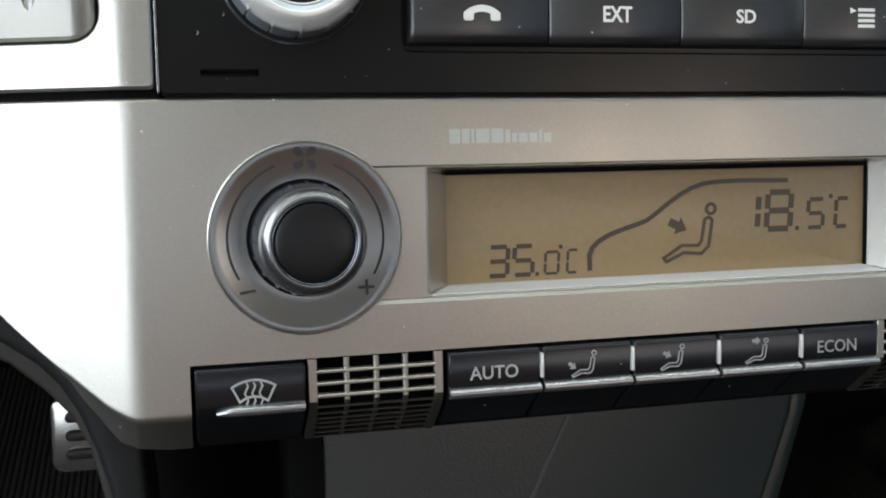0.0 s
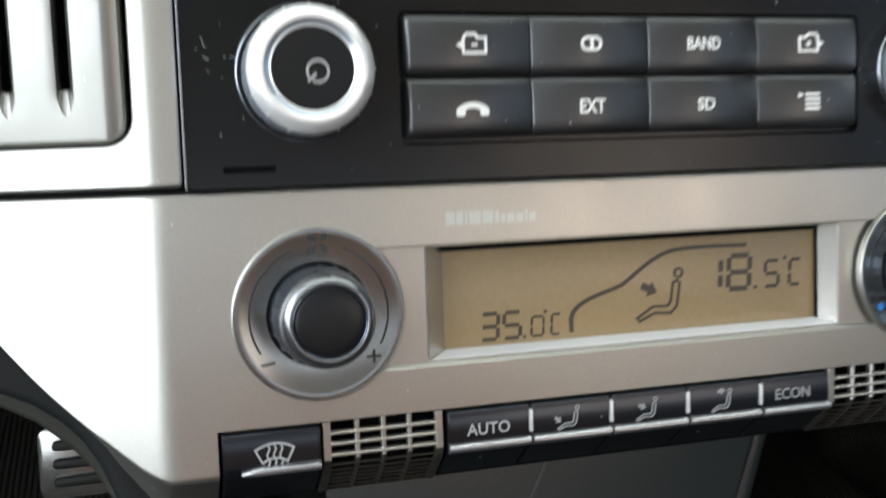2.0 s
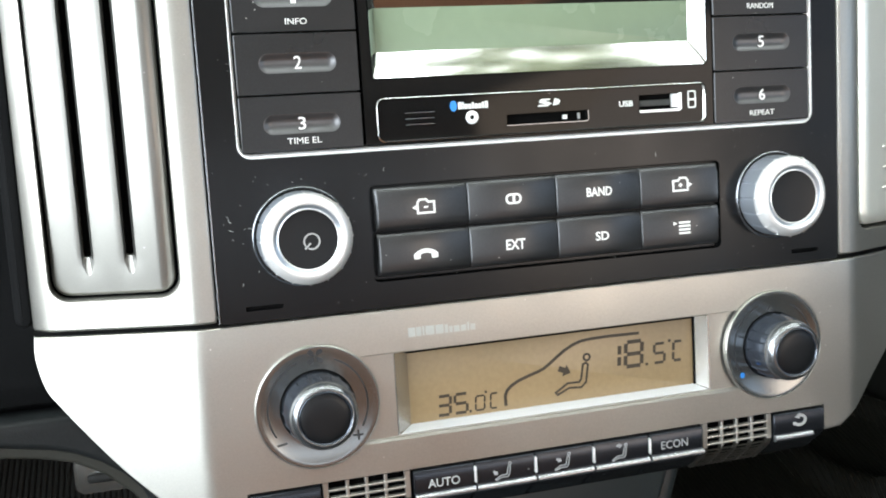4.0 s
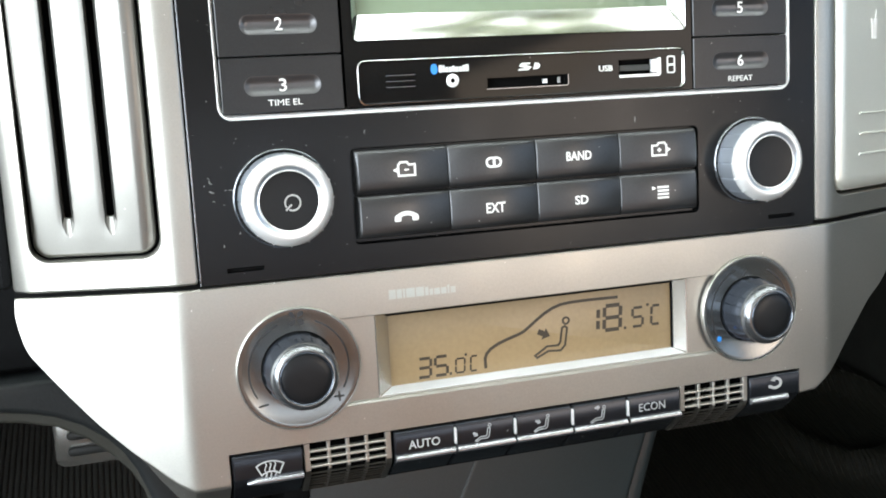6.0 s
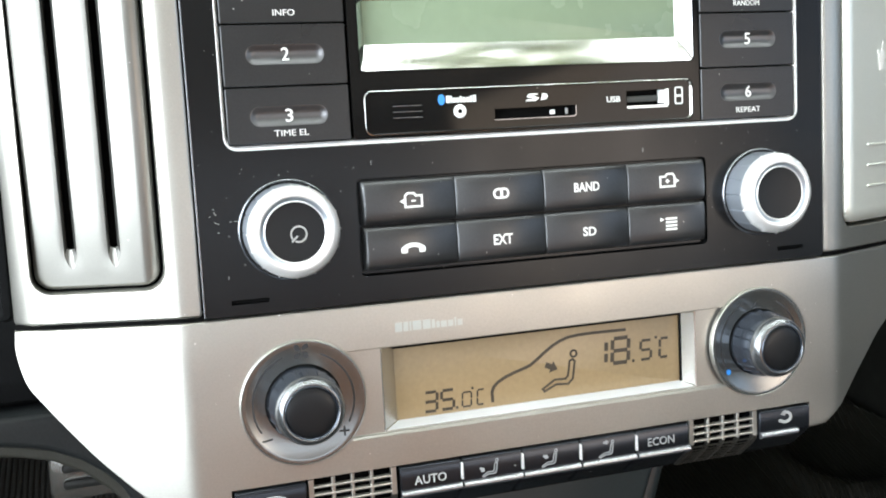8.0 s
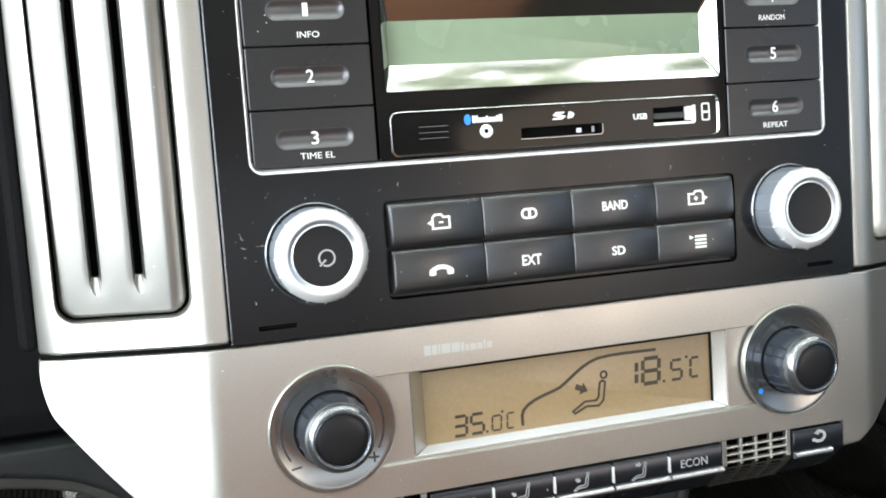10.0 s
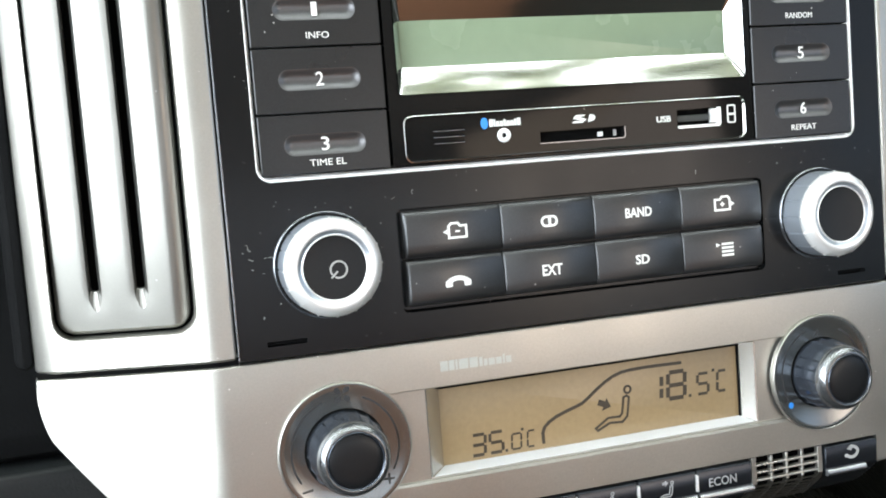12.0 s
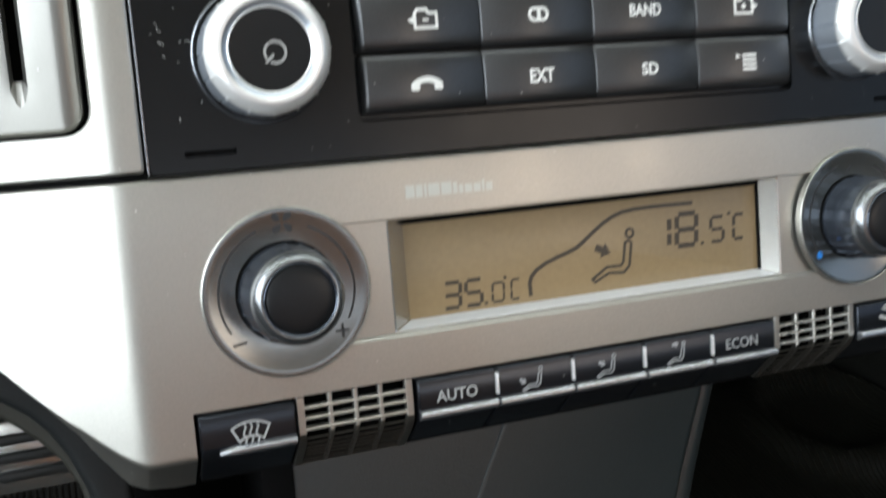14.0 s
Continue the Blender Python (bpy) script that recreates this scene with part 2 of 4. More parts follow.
def disc(bm, cx, cz, r, y, thick=0.12, n=24):
    rings(bm, [(circle(cx, cz, r, n), y), (circle(cx, cz, r, n), y + thick)], True, True)
    return bm


def shape(bm, pts, y, thick=0.12):
    rings(bm, [(pts, y), (pts, y + thick)], True, True)
    return bm


def bar(x0, x1, z0, z1, y):
    return shape(bmesh.new(), [(x0, z0), (x1, z0), (x1, z1), (x0, z1)], y, 0.1)


def lettering(text, cx, cz, wide, high, y, bold=0.022):
    """Raised printing in the built-in font, fitted to a width and cap height."""
    cu = bpy.data.curves.new("lettering", "FONT")
    cu.body, cu.extrude, cu.resolution_u, cu.offset = text, 0.01, 3, bold
    ob = bpy.data.objects.new("lettering", cu)
    mesh = bpy.data.meshes.new_from_object(ob)
    bm = bmesh.new()
    bm.from_mesh(mesh)
    bpy.data.objects.remove(ob)
    bpy.data.meshes.remove(mesh)
    xs, zs = [v.co.x for v in bm.verts], [v.co.y for v in bm.verts]
    sx, sz = wide / (max(xs) - min(xs)), high / (max(zs) - min(zs))
    mx, mz = (max(xs) + min(xs)) / 2, (max(zs) + min(zs)) / 2
    for v in bm.verts:
        v.co = Vector((cx + (v.co.x - mx) * sx, y - v.co.z * 4, cz + (v.co.y - mz) * sz))
    return bm


def lathe(bm, cx, cz, profile, n=64, rib=None, cap_front=True, cap_back=False):
    """profile: (radius, y) from the front to the back; rib(angle) scales ribbed radii, flagged by a third value."""
    ls = []
    for q in profile:
        pts = []
        for k in range(n):
            a = 2 * math.pi * k / n
            r = q[0] - (rib(a) * q[2] if rib and len(q) > 2 else 0)
            pts.append((cx + r * math.cos(a), cz + r * math.sin(a)))
        ls.append(loop(bm, pts, q[1]))
    for a, b in zip(ls, ls[1:]):
        bridge(bm, a, b)
    if cap_front:
        bm.faces.new(ls[0])
    if cap_back:
        bm.faces.new(ls[-1])
    return bm


def flank(x):
    """How far the console's sides fall back behind its flat middle."""
    a, w = abs(x) - 97.0, 2.2
    fall = 0.0 if a < -w else 0.315 * a if a > w else 0.315 * (a + w) ** 2 / (4 * w)
    return fall + easing(x)


def easing(x):
    """The gentle roundness that leads into the console's sides."""
    a = abs(x) - 97.0
    return 0.0 if a < -22 else 0.0011 * (a + 22) ** 2 if a < 0 else 0.532 + 0.0484 * a


def bend(bm):
    for v in bm.verts:
        v.co.y += flank(v.co.x)
    return bm


def cut(bm, xs):
    for x in xs:
        bmesh.ops.bisect_plane(bm, geom=bm.verts[:] + bm.edges[:] + bm.faces[:], plane_co=(x, 0, 0), plane_no=(1, 0, 0))
    return bm


CREASE = [side * (94.6 + 0.4 * k) for side in (-1, 1) for k in range(13)] + [side * x for side in (-1, 1) for x in (76, 79, 82, 85, 88, 90.5, 92.5)]

# ---- climate control panel ----
climate = thing("climate_control_panel", (0, 2, -40), "satin silver climate control panel with display, two knobs and black keys", "car control panel")

OUTLINE_LEFT = [(-136.3, -15.0), (-136.5, -20.0), (-134.8, -27.6), (-131.6, -32.6), (-125.2, -40.8), (-118.8, -48.4), (-112.4, -54.9), (-106.2, -60.4), (-101.0, -64.7), (-97.0, -66.6)]
OUTLINE_RIGHT = [(92.0, -65.6), (98.5, -60.6), (105.5, -53.6), (112.0, -47.6), (118.5, -41.6), (126.0, -36.5), (131.5, -30.0), (134.5, -22.0), (135.5, -15.0)]


def roll_reach(x):
    """How far the fascia's rim rolls out, from its lower corners up its sides."""
    table = ((97.0, 7.8), (101.0, 5.0), (106.3, 3.1), (113.0, 2.1), (120.0, 1.5), (137.0, 1.0))
    for (a, p), (b, q) in zip(table, table[1:]):
        if x <= b:
            return p + (q - p) * min(1.0, max(0.0, (x - a) / (b - a)))
    return 1.4


def rounded(pts, n=4):
    """A smooth curve through the corners of an outline."""
    out = []
    for k in range(len(pts) - 1):
        p0, p1, p2, p3 = Vector(pts[max(0, k - 1)]), Vector(pts[k]), Vector(pts[k + 1]), Vector(pts[min(len(pts) - 1, k + 2)])
        for j in range(n):
            t = j / n
            q = 0.5 * (2 * p1 + (p2 - p0) * t + (2 * p0 - 5 * p1 + 4 * p2 - p3) * t * t + (3 * p1 - p0 - 3 * p2 + p3) * t ** 3)
            out.append((q.x, q.y))
    return out + [pts[-1]]


def build_fascia():
    bm = bmesh.new()
    outer = rounded(OUTLINE_LEFT) + [(-92.0, -66.5), (-88.2, -66.5), (-88.2, -58.4), (-45.5, -58.4), (0.0, -58.4), (45.5, -58.4), (85.8, -58.4), (85.8, -66.0)] + rounded(OUTLINE_RIGHT)
    top = [(x, -15.0) for x in (100, 92, 60, 20, -20, -60, -92, -100)]
    edge = outer + top
    n = len(edge)
    dirs, outs = [], []
    for k, (x, z) in enumerate(edge):
        a, c = Vector(edge[k - 1]), Vector(edge[(k + 1) % n])
        t = (c - a).normalized()
        out, reach = Vector((t.y, -t.x)), roll_reach(abs(x))
        if z > -15.2:
            out, reach = Vector((0, 1)), 0.7
        if z < -58.0 and -88.5 < x < 86.0:
            out, reach = Vector((0, -1)), 0.0 if z > -60 else 8.4
        elif x in (-92.0, 92.0) and z < -60:
            out, reach = Vector((0, -1)), 8.4
        if x > 80 and z < -40:
            reach = min(reach, 4.0)
        dirs.append(out)
        outs.append(out * reach)
    front = loop(bm, edge, 2.0)
    inset = loop(bm, [(x - o[0] * 0.35, z - o[1] * 0.35) for (x, z), o in zip(edge, dirs)], 2.0)
    bridge(bm, inset, front)
    step = rrect(-57, 57, -49.9, -26.0, 0.4)
    pocket = rrect(-47.0, 47.4, -48.95, -26.45, 0.6)
    sm = loop(bm, rrect(-56.8, 56.8, -49.25, -26.25, 0.4), 2.35)
    s0, s1, p0 = loop(bm, step, 2.0), loop(bm, rrect(-56.7, 56.7, -49.1, -26.3, 0.4), 3.2), loop(bm, pocket, 3.2)
    fill(bm, [inset, s0])
    bridge(bm, s0, sm)
    bridge(bm, sm, s1)
    fill(bm, [s1, p0])
    # the rim rolls outward and back; it is deepest under the keys
    levels = ((0.03, 2.03), (0.07, 2.12), (0.11, 2.3), (0.15, 2.6), (0.19, 3.1), (0.23, 3.7), (1.0, 12.0), (1.0, 18.0))
    last = front
    crest = ((0.16, 2.04), (0.32, 2.11), (0.46, 2.22), (0.58, 2.38), (0.67, 2.62), (0.7, 3.0), (0.7, 12.0), (0.7, 18.0))
    for (f, y), (up, back) in zip(levels, crest):
        ring = [bm.verts.new((x, back, z + up) if z > -15.2 else (x + o[0] * f, y, z + o[1] * f)) for (x, z), o in zip(edge, outs)]
        bridge(bm, last, ring)
        last = ring
    cut(bm, CREASE)
    for z in (-26, -24, -22, -20, -18, -16.5):
        bmesh.ops.bisect_plane(bm, geom=bm.verts[:] + bm.edges[:] + bm.faces[:], plane_co=(0, 0, z), plane_no=(0, 0, 1))
    for v in bm.verts:
        v.co.y += 0.0018 * max(0.0, v.co.z + 26.0) ** 2
    return bend(bm)


fascia = part("fascia", build_fascia(), SILVER, climate, "satin silver painted plastic fascia", angle=16)

bm = bmesh.new()
rings(bm, [(rrect(-47.2, 47.6, -49.1, -26.3, 0.6), 3.15), (rrect(-46.8, 47.2, -48.8, -26.5, 0.6), 3.3), (rrect(-42.3, 44.9, -47.9, -27.2, 0.3), 8.0), (rrect(-42.3, 44.9, -47.9, -27.2, 0.3), 9.5)], front=False)
part("display_recess", bm, RECESS, climate, "pale grey sloping display recess", angle=15)
bm = bmesh.new()
lower = [bm.verts.new(q) for q in ((-46.3, 3.35, -48.68), (46.7, 3.35, -48.68), (44.7, 7.86, -47.8), (-42.1, 7.86, -47.8))]
under = [bm.verts.new((v.co.x, v.co.y, v.co.z - 0.3)) for v in lower]
bridge(bm, lower, under)
bm.faces.new(lower)
bm.faces.new(under)
part("display_ledge", bm, LIT_LEDGE, climate, "lower ledge of the display, paled for light from above")
bm = bmesh.new()
slab(bm, -42.9, 45.5, -48.5, -26.6, 8.0, 10.5, 0.3, 0.05)
screen = part("display", bm, LCD_WARM, climate, "olive brown liquid crystal display showing temperatures")
LCD_Y = 7.88
# Black strips draw the recess shadow along the display's top and right.
bm = shape(bmesh.new(), [(-42.4, -27.95), (45.0, -27.95), (45.0, -27.1), (-42.4, -27.1)], 7.3, 0.9)
part("shade_strip", bm, VOID, climate, "black strip for the shade under the upper wall of the display")
bm = shape(bmesh.new(), [(44.68, -47.9), (45.0, -47.9), (45.0, -27.96), (44.68, -27.96)], 7.3, 0.9)
part("shade_strip", bm, VOID, climate)


def digit(mask, x, z, w, h, t, lean=0.06):
    """One figure of up to seven strokes: a b c d e f g."""
    g = t * 0.35
    m = z + h / 2
    spots = {"a": (x + g, z + h, x + w - g, z + h), "d": (x + g, z, x + w - g, z), "g": (x + g, m, x + w - g, m), "f": (x, m + g, x, z + h - g), "b": (x + w, m + g, x + w, z + h - g),
             "e": (x, z + g, x, m - g), "c": (x + w, z + g, x + w, m - g)}
    for q in mask:
        ax, az, bx, bz = spots[q]
        part("segment", ribbon(bmesh.new(), [(ax + (az - z) * lean, az), (bx + (bz - z) * lean, bz)], t, LCD_Y, 0.1), SEGMENT, screen)


digit("abgcd", -34.6, -46.6, 3.6, 5.3, 0.82)
digit("afgcd", -29.7, -46.6, 3.6, 5.3, 0.82)
digit("abcdef", -23.6, -46.6, 2.6, 4.0, 0.5)
digit("adef", -19.2, -46.6, 2.0, 4.2, 0.5)
digit("bc", 16.4, -39.8, 4.3, 6.6, 1.15)
digit("abcdefg", 22.7, -40.0, 5.2, 7.2, 1.15)
digit("afgcd", 31.9, -40.0, 3.4, 5.6, 0.8)
digit("adef", 38.2, -40.0, 2.8, 5.6, 0.8)
for x, z, s in ((-25.1, -46.6, 0.35), (-20.4, -41.7, 0.35), (29.6, -40.0, 0.4), (37.2, -33.9, 0.4)):
    part("point", slab(bmesh.new(), x - s, x + s, z - s, z + s, LCD_Y, LCD_Y + 0.1, 0.1, 0.02), SEGMENT, screen)
bm = ribbon(bmesh.new(), [(-14.6, -46.5), (-14.7, -43.6), (-14.1, -42.2), (-12.8, -41.0), (-10.5, -39.8), (-7.5, -38.8), (-5.0, -38.1), (-2.9, -37.4), (-1.2, -36.3), (1.4, -34.4), (4.0, -32.7), (6.4, -31.5), (9.0, -30.7), (12.0, -30.4), (17.0, -30.3), (27.4, -30.5)], 0.88, LCD_Y)
part("car_outline", bm, SEGMENT, screen)


def air_flow_symbol(cx, cz, s, y, w, spot):
    """A round mark over a reclined seat outline, with a small arrow at one height."""
    bm = bmesh.new()
    ribbon(bm, circle(cx + 4.6 * s, cz + 4.6 * s, 0.95 * s, 16), w, y, closed=True)
    ribbon(bm, [(cx + a * s, cz + b * s) for a, b in ((3.3, 2.6), (4.2, 3.0), (4.9, 2.4), (4.1, -2.6), (2.6, -4.0), (-1.2, -3.7), (-4.8, -5.3), (-5.4, -4.6), (-1.6, -2.3), (1.9, -2.4), (2.6, -1.6))], w, y, closed=True)
    ax, az = {"low": (-5.2, -0.4), "mid": (-2.4, 1.5), "high": (-0.2, 4.8)}[spot]
    t = {"low": -40, "mid": -25, "high": 0}[spot]
    ca, sa = math.cos(radians(t)), math.sin(radians(t))
    pts = [(-2.0, 0.8), (-0.1, 0.8), (-0.1, 1.75), (2.0, 0.0), (-0.1, -1.75), (-0.1, -0.8), (-2.0, -0.8)]
    shape(bm, [(cx + (ax + px * ca - pz * sa) * s, cz + (az + px * sa + pz * ca) * s) for px, pz in pts], y)
    return bm


part("air_flow_symbol", air_flow_symbol(6.0, -40.2, 1.0, LCD_Y, 0.62, "mid"), SEGMENT, screen)

# badge on the fascia, as plain bars
badge = part("badge", bar(-43.0, -41.1, -22.4, -19.9, 1.92), PALE_PRINT, climate, "pale printed maker's badge")
x = -40.8
for w, h in ((1.4, 2.5), (0.5, 2.5), (2.4, 2.5), (2.2, 2.5), (0.9, 2.3), (0.9, 1.7), (1.6, 1.7), (1.5, 1.7), (0.5, 2.3), (1.4, 1.7)):
    part("badge_bar", bar(x, x + w, -22.4, -22.4 + h, 1.92), PALE_PRINT, badge)
    x += w + 0.36


def ribs(count, width):
    def f(a):
        p = (a * count / (2 * math.pi)) % 1.0
        return 1.0 if p < width or p > 1 - width else 0.0
    return f


def dial_face(r):
    """Depth of the hollow dial ring at a radius."""
    return 1.9 - 0.09 * (r - 9.9) - 0.0105 * (r - 9.9) ** 2


def climate_knob(cx, cz):
    dial = part("dial", lathe(bmesh.new(), cx, cz, [(9.0, 1.9)] + [(r, dial_face(r)) for r in (9.9, 11.1, 12.3, 13.5, 14.7, 15.9)] + [(16.3, 1.08), (16.3, 2.6)], 96, cap_front=True), DIAL, climate, "smoked grey dial ring")
    part("rim", lathe(bmesh.new(), cx, cz, [(15.95, 1.0), (16.15, 0.86), (16.35, 1.03), (16.42, 2.3)], 96, cap_front=False), SILVER, dial, "thin bright rim")
    knob = part("knob", lathe(bmesh.new(), cx, cz, [(8.5, -7.4, -0.08), (9.1, -4.0, -0.3), (9.35, 0.6, -0.34), (9.35, 2.2, -0.34)], 240, ribs(20, 0.05), cap_front=False), GRIP, climate, "ribbed blue-grey grip knob")
    part("collar", lathe(bmesh.new(), cx, cz, [(9.3, 1.72), (9.95, 1.74), (10.0, 2.2)], 64, cap_front=False), VOID, knob)
    part("ring", lathe(bmesh.new(), cx, cz, [(6.75, -9.5), (6.85, -9.74), (7.1, -9.78), (7.5, -9.58), (7.95, -9.2), (8.3, -8.7), (8.6, -8.05), (8.82, -7.3), (8.8, -6.7), (8.4, -6.5)], 96, cap_front=False), KNOB_LIP, knob, "polished rounded dark lip", angle=60)
    part("bezel", lathe(bmesh.new(), cx, cz, [(6.4, -9.3), (6.5, -9.7), (6.65, -9.82), (6.8, -9.66)], 96, cap_front=False), GRIP, knob, "thin dark polished ring")
    part("cap", lathe(bmesh.new(), cx, cz, [(1.0, -10.05), (3.0, -10.0), (4.6, -9.9), (5.7, -9.74), (6.2, -9.54), (6.5, -9.1)], 96), CAP, knob, "soft black domed cap")
    return dial


dial_left = climate_knob(-68.3, -37.8)
dial_right = climate_knob(67.9, -37.6)
DY = 0.0


def dished(bm, cx, cz=-37.7):
    """Lays a print on the hollow dial ring."""
    for v in bm.verts:
        r = math.hypot(v.co.x - cx, v.co.z - cz)
        v.co.y += dial_face(r) - 0.04
    return bm


for a0, a1 in ((112, 210), (68, -30)):
    part("scale_arc", dished(ribbon(bmesh.new(), arc(-68.3, -37.8, 13.1, a0, a1, 24), 0.42, DY), -68.3), DARK_PRINT, dial_left)
    part("scale_arc", dished(ribbon(bmesh.new(), arc(67.9, -37.6, 13.1, a0 if a0 > 90 else 62, a1 if a0 > 90 else 5, 24), 0.42, DY), 67.9), DARK_PRINT, dial_right)
bm = bmesh.new()
for k in range(4):
    a = radians(90 * k)
    c, q = math.cos(a), math.sin(a)
    pts = [(0.2, 0.25), (0.35, 1.3), (0.9, 1.9), (1.7, 1.85), (1.95, 1.2), (1.5, 0.6)]
    shape(bm, [(-68.2 + px * c - pz * q, -24.4 + px * q + pz * c) for px, pz in pts], DY)
part("fan_symbol", dished(bm, -68.3), DARK_PRINT, dial_left)
part("minus_mark", dished(ribbon(bmesh.new(), [(-79.6, -46.6), (-77.0, -46.3)], 0.5, DY), -68.3), DARK_PRINT, dial_left)
bm = ribbon(bmesh.new(), [(-59.7, -46.6), (-57.0, -46.6)], 0.5, DY)
ribbon(bm, [(-58.3, -45.3), (-58.3, -47.9)], 0.5, DY - 0.01)
part("plus_mark", dished(bm, -68.3), DARK_PRINT, dial_left)
part("blue_dot", dished(disc(bmesh.new(), 57.3, -45.6, 0.85, DY), 67.9), BLUE, dial_right, "blue cold marker")
part("tick_mark", dished(ribbon(bmesh.new(), [(67.2, -25.6), (66.0, -27.6)], 0.4, DY), 67.9), DARK_PRINT, dial_right)


def wedge_key(bm, x0, x1, slant=0.0):
    """A key whose face stands upright and whose lower half turns under the panel."""
    prof = [(2.4, -58.9), (1.2, -59.1), (1.0, -59.6), (1.15, -65.2), (1.3, -65.9), (3.2, -68.0), (9.8, -73.6), (14.0, -73.8), (14.0, -58.9)]
    a = [bm.verts.new((x0, y, z)) for y, z in prof]
    b = [bm.verts.new((x1 - (slant if z < -66.5 else 0.0), y, z)) for y, z in prof]
    bridge(bm, a, b)
    bm.faces.new(a)
    bm.faces.new(b)
    bmesh.ops.bevel(bm, geom=[e for e in bm.edges if abs(e.verts[0].co.x - e.verts[1].co.x) < 1e-4 or e.verts[0].co.z > -60], offset=0.34, segments=3, affect="EDGES")
    return bm


def ridge_bar(x0, x1, taper=0.0):
    """The rounded bright ledge that crosses a key."""
    bm = bmesh.new()
    prev = None
    n = 14
    for k in range(n + 1):
        x = x0 + (x1 - x0) * k / n
        s = 1.0 if taper == 0 else min(1.0, 0.15 + (x - x0) / taper)
        s = s ** 0.6
        ring = [bm.verts.new((x, 1.35 - s * 1.35 * math.cos(a), -66.3 - s * 1.0 * math.sin(a) + (1 - s) * -0.5)) for a in [radians(-100 + 200 * j / 9) for j in range(10)]]
        if prev:
            for j in range(9):
                bm.faces.new((prev[j], prev[j + 1], ring[j + 1], ring[j]))
        else:
            bm.faces.new(ring)
        prev = ring
    bm.faces.new(prev)
    return bm


KEY_LEDGE = surface("worn_key_ledge", (0.42, 0.425, 0.45), 0.22, metal=0.85, grain=2600, amount=0.15, dust=0.1)
KEY_SPANS = [("auto_key", -44.2, -27.1), ("air_flow_key", -26.6, -9.4), ("air_flow_key", -8.9, 8.2), ("air_flow_key", 8.8, 25.8), ("economy_key", 26.4, 43.3)]
KY = 0.93
for k, (name, x0, x1) in enumerate(KEY_SPANS):
    key = part(name, wedge_key(bmesh.new(), x0, x1, 0.0), CLIMATE_KEY, climate, "blue-black key with pale print")
    part("ledge", ridge_bar(x0 + 0.1, x1 - 0.1), KEY_LEDGE, key, "polished ledge")
    if name == "auto_key":
        part("lettering", lettering("AUTO", -35.9, -62.9, 9.0, 2.4, KY, 0.012), GREY_PRINT, key)
    elif name == "economy_key":
        part("lettering", lettering("ECON", 34.0, -62.7, 8.6, 2.4, KY, 0.006), KEY_PRINT, key)
    else:
        cx = (x0 + x1) / 2 - 0.6
        part("air_flow_symbol", air_flow_symbol(cx - 0.2, -62.7, 0.43, KY, 0.25, ("low", "mid", "high")[k - 1]), KEY_PRINT, key)
for x in (-26.85, -9.15, 8.5, 26.1):
    part("divider", slab(bmesh.new(), x - 0.34, x + 0.34, -64.6, -60.0, 0.55, 2.0, 0.34, 0.28), KNOB_SILVER, climate, "slim silver divider pin")
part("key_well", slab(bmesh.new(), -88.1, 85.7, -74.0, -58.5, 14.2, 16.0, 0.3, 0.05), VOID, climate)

key = part("defrost_key", wedge_key(bmesh.new(), -87.5, -69.3), CLIMATE_KEY, climate, "black windscreen defrost key")
part("ledge", ridge_bar(-84.2, -69.5, 3.5), KEY_LEDGE, key, "polished ledge")
bm = ribbon(bmesh.new(), arc(-78.0, -67.6, 6.4, 124, 56, 12) + arc(-78.0, -67.6, 3.6, 50, 130, 6), 0.36, KY, closed=True)
part("windscreen_symbol", bm, GREY_PRINT, key)
for k in (-1, 0, 1):
    pts = [(-78.0 + k * 1.2 + 0.28 * math.sin(q * 1.6), -61.6 - q * 0.62) for q in range(7)]
    part("heat_wave", ribbon(bmesh.new(), pts, 0.28, KY), GREY_PRINT, key)
key = part("recirculation_key", wedge_key(bmesh.new(), 67.4, 85.2), CLIMATE_KEY, climate, "black air recirculation key")
part("ledge", ridge_bar(67.6, 80.5), KEY_LEDGE, key, "polished ledge")
bm = ribbon(bmesh.new(), [(74.0, -62.6)] + [(76.3 + 2.0 * math.cos(radians(a)), -61.6 + 1.5 * math.sin(radians(a))) for a in range(215, 480, 20)], 0.85, KY)
shape(bm, [(74.6, -60.6), (76.4, -59.4), (76.2, -61.2)], KY)
part("loop_arrow", bm, GREY_PRINT, key)


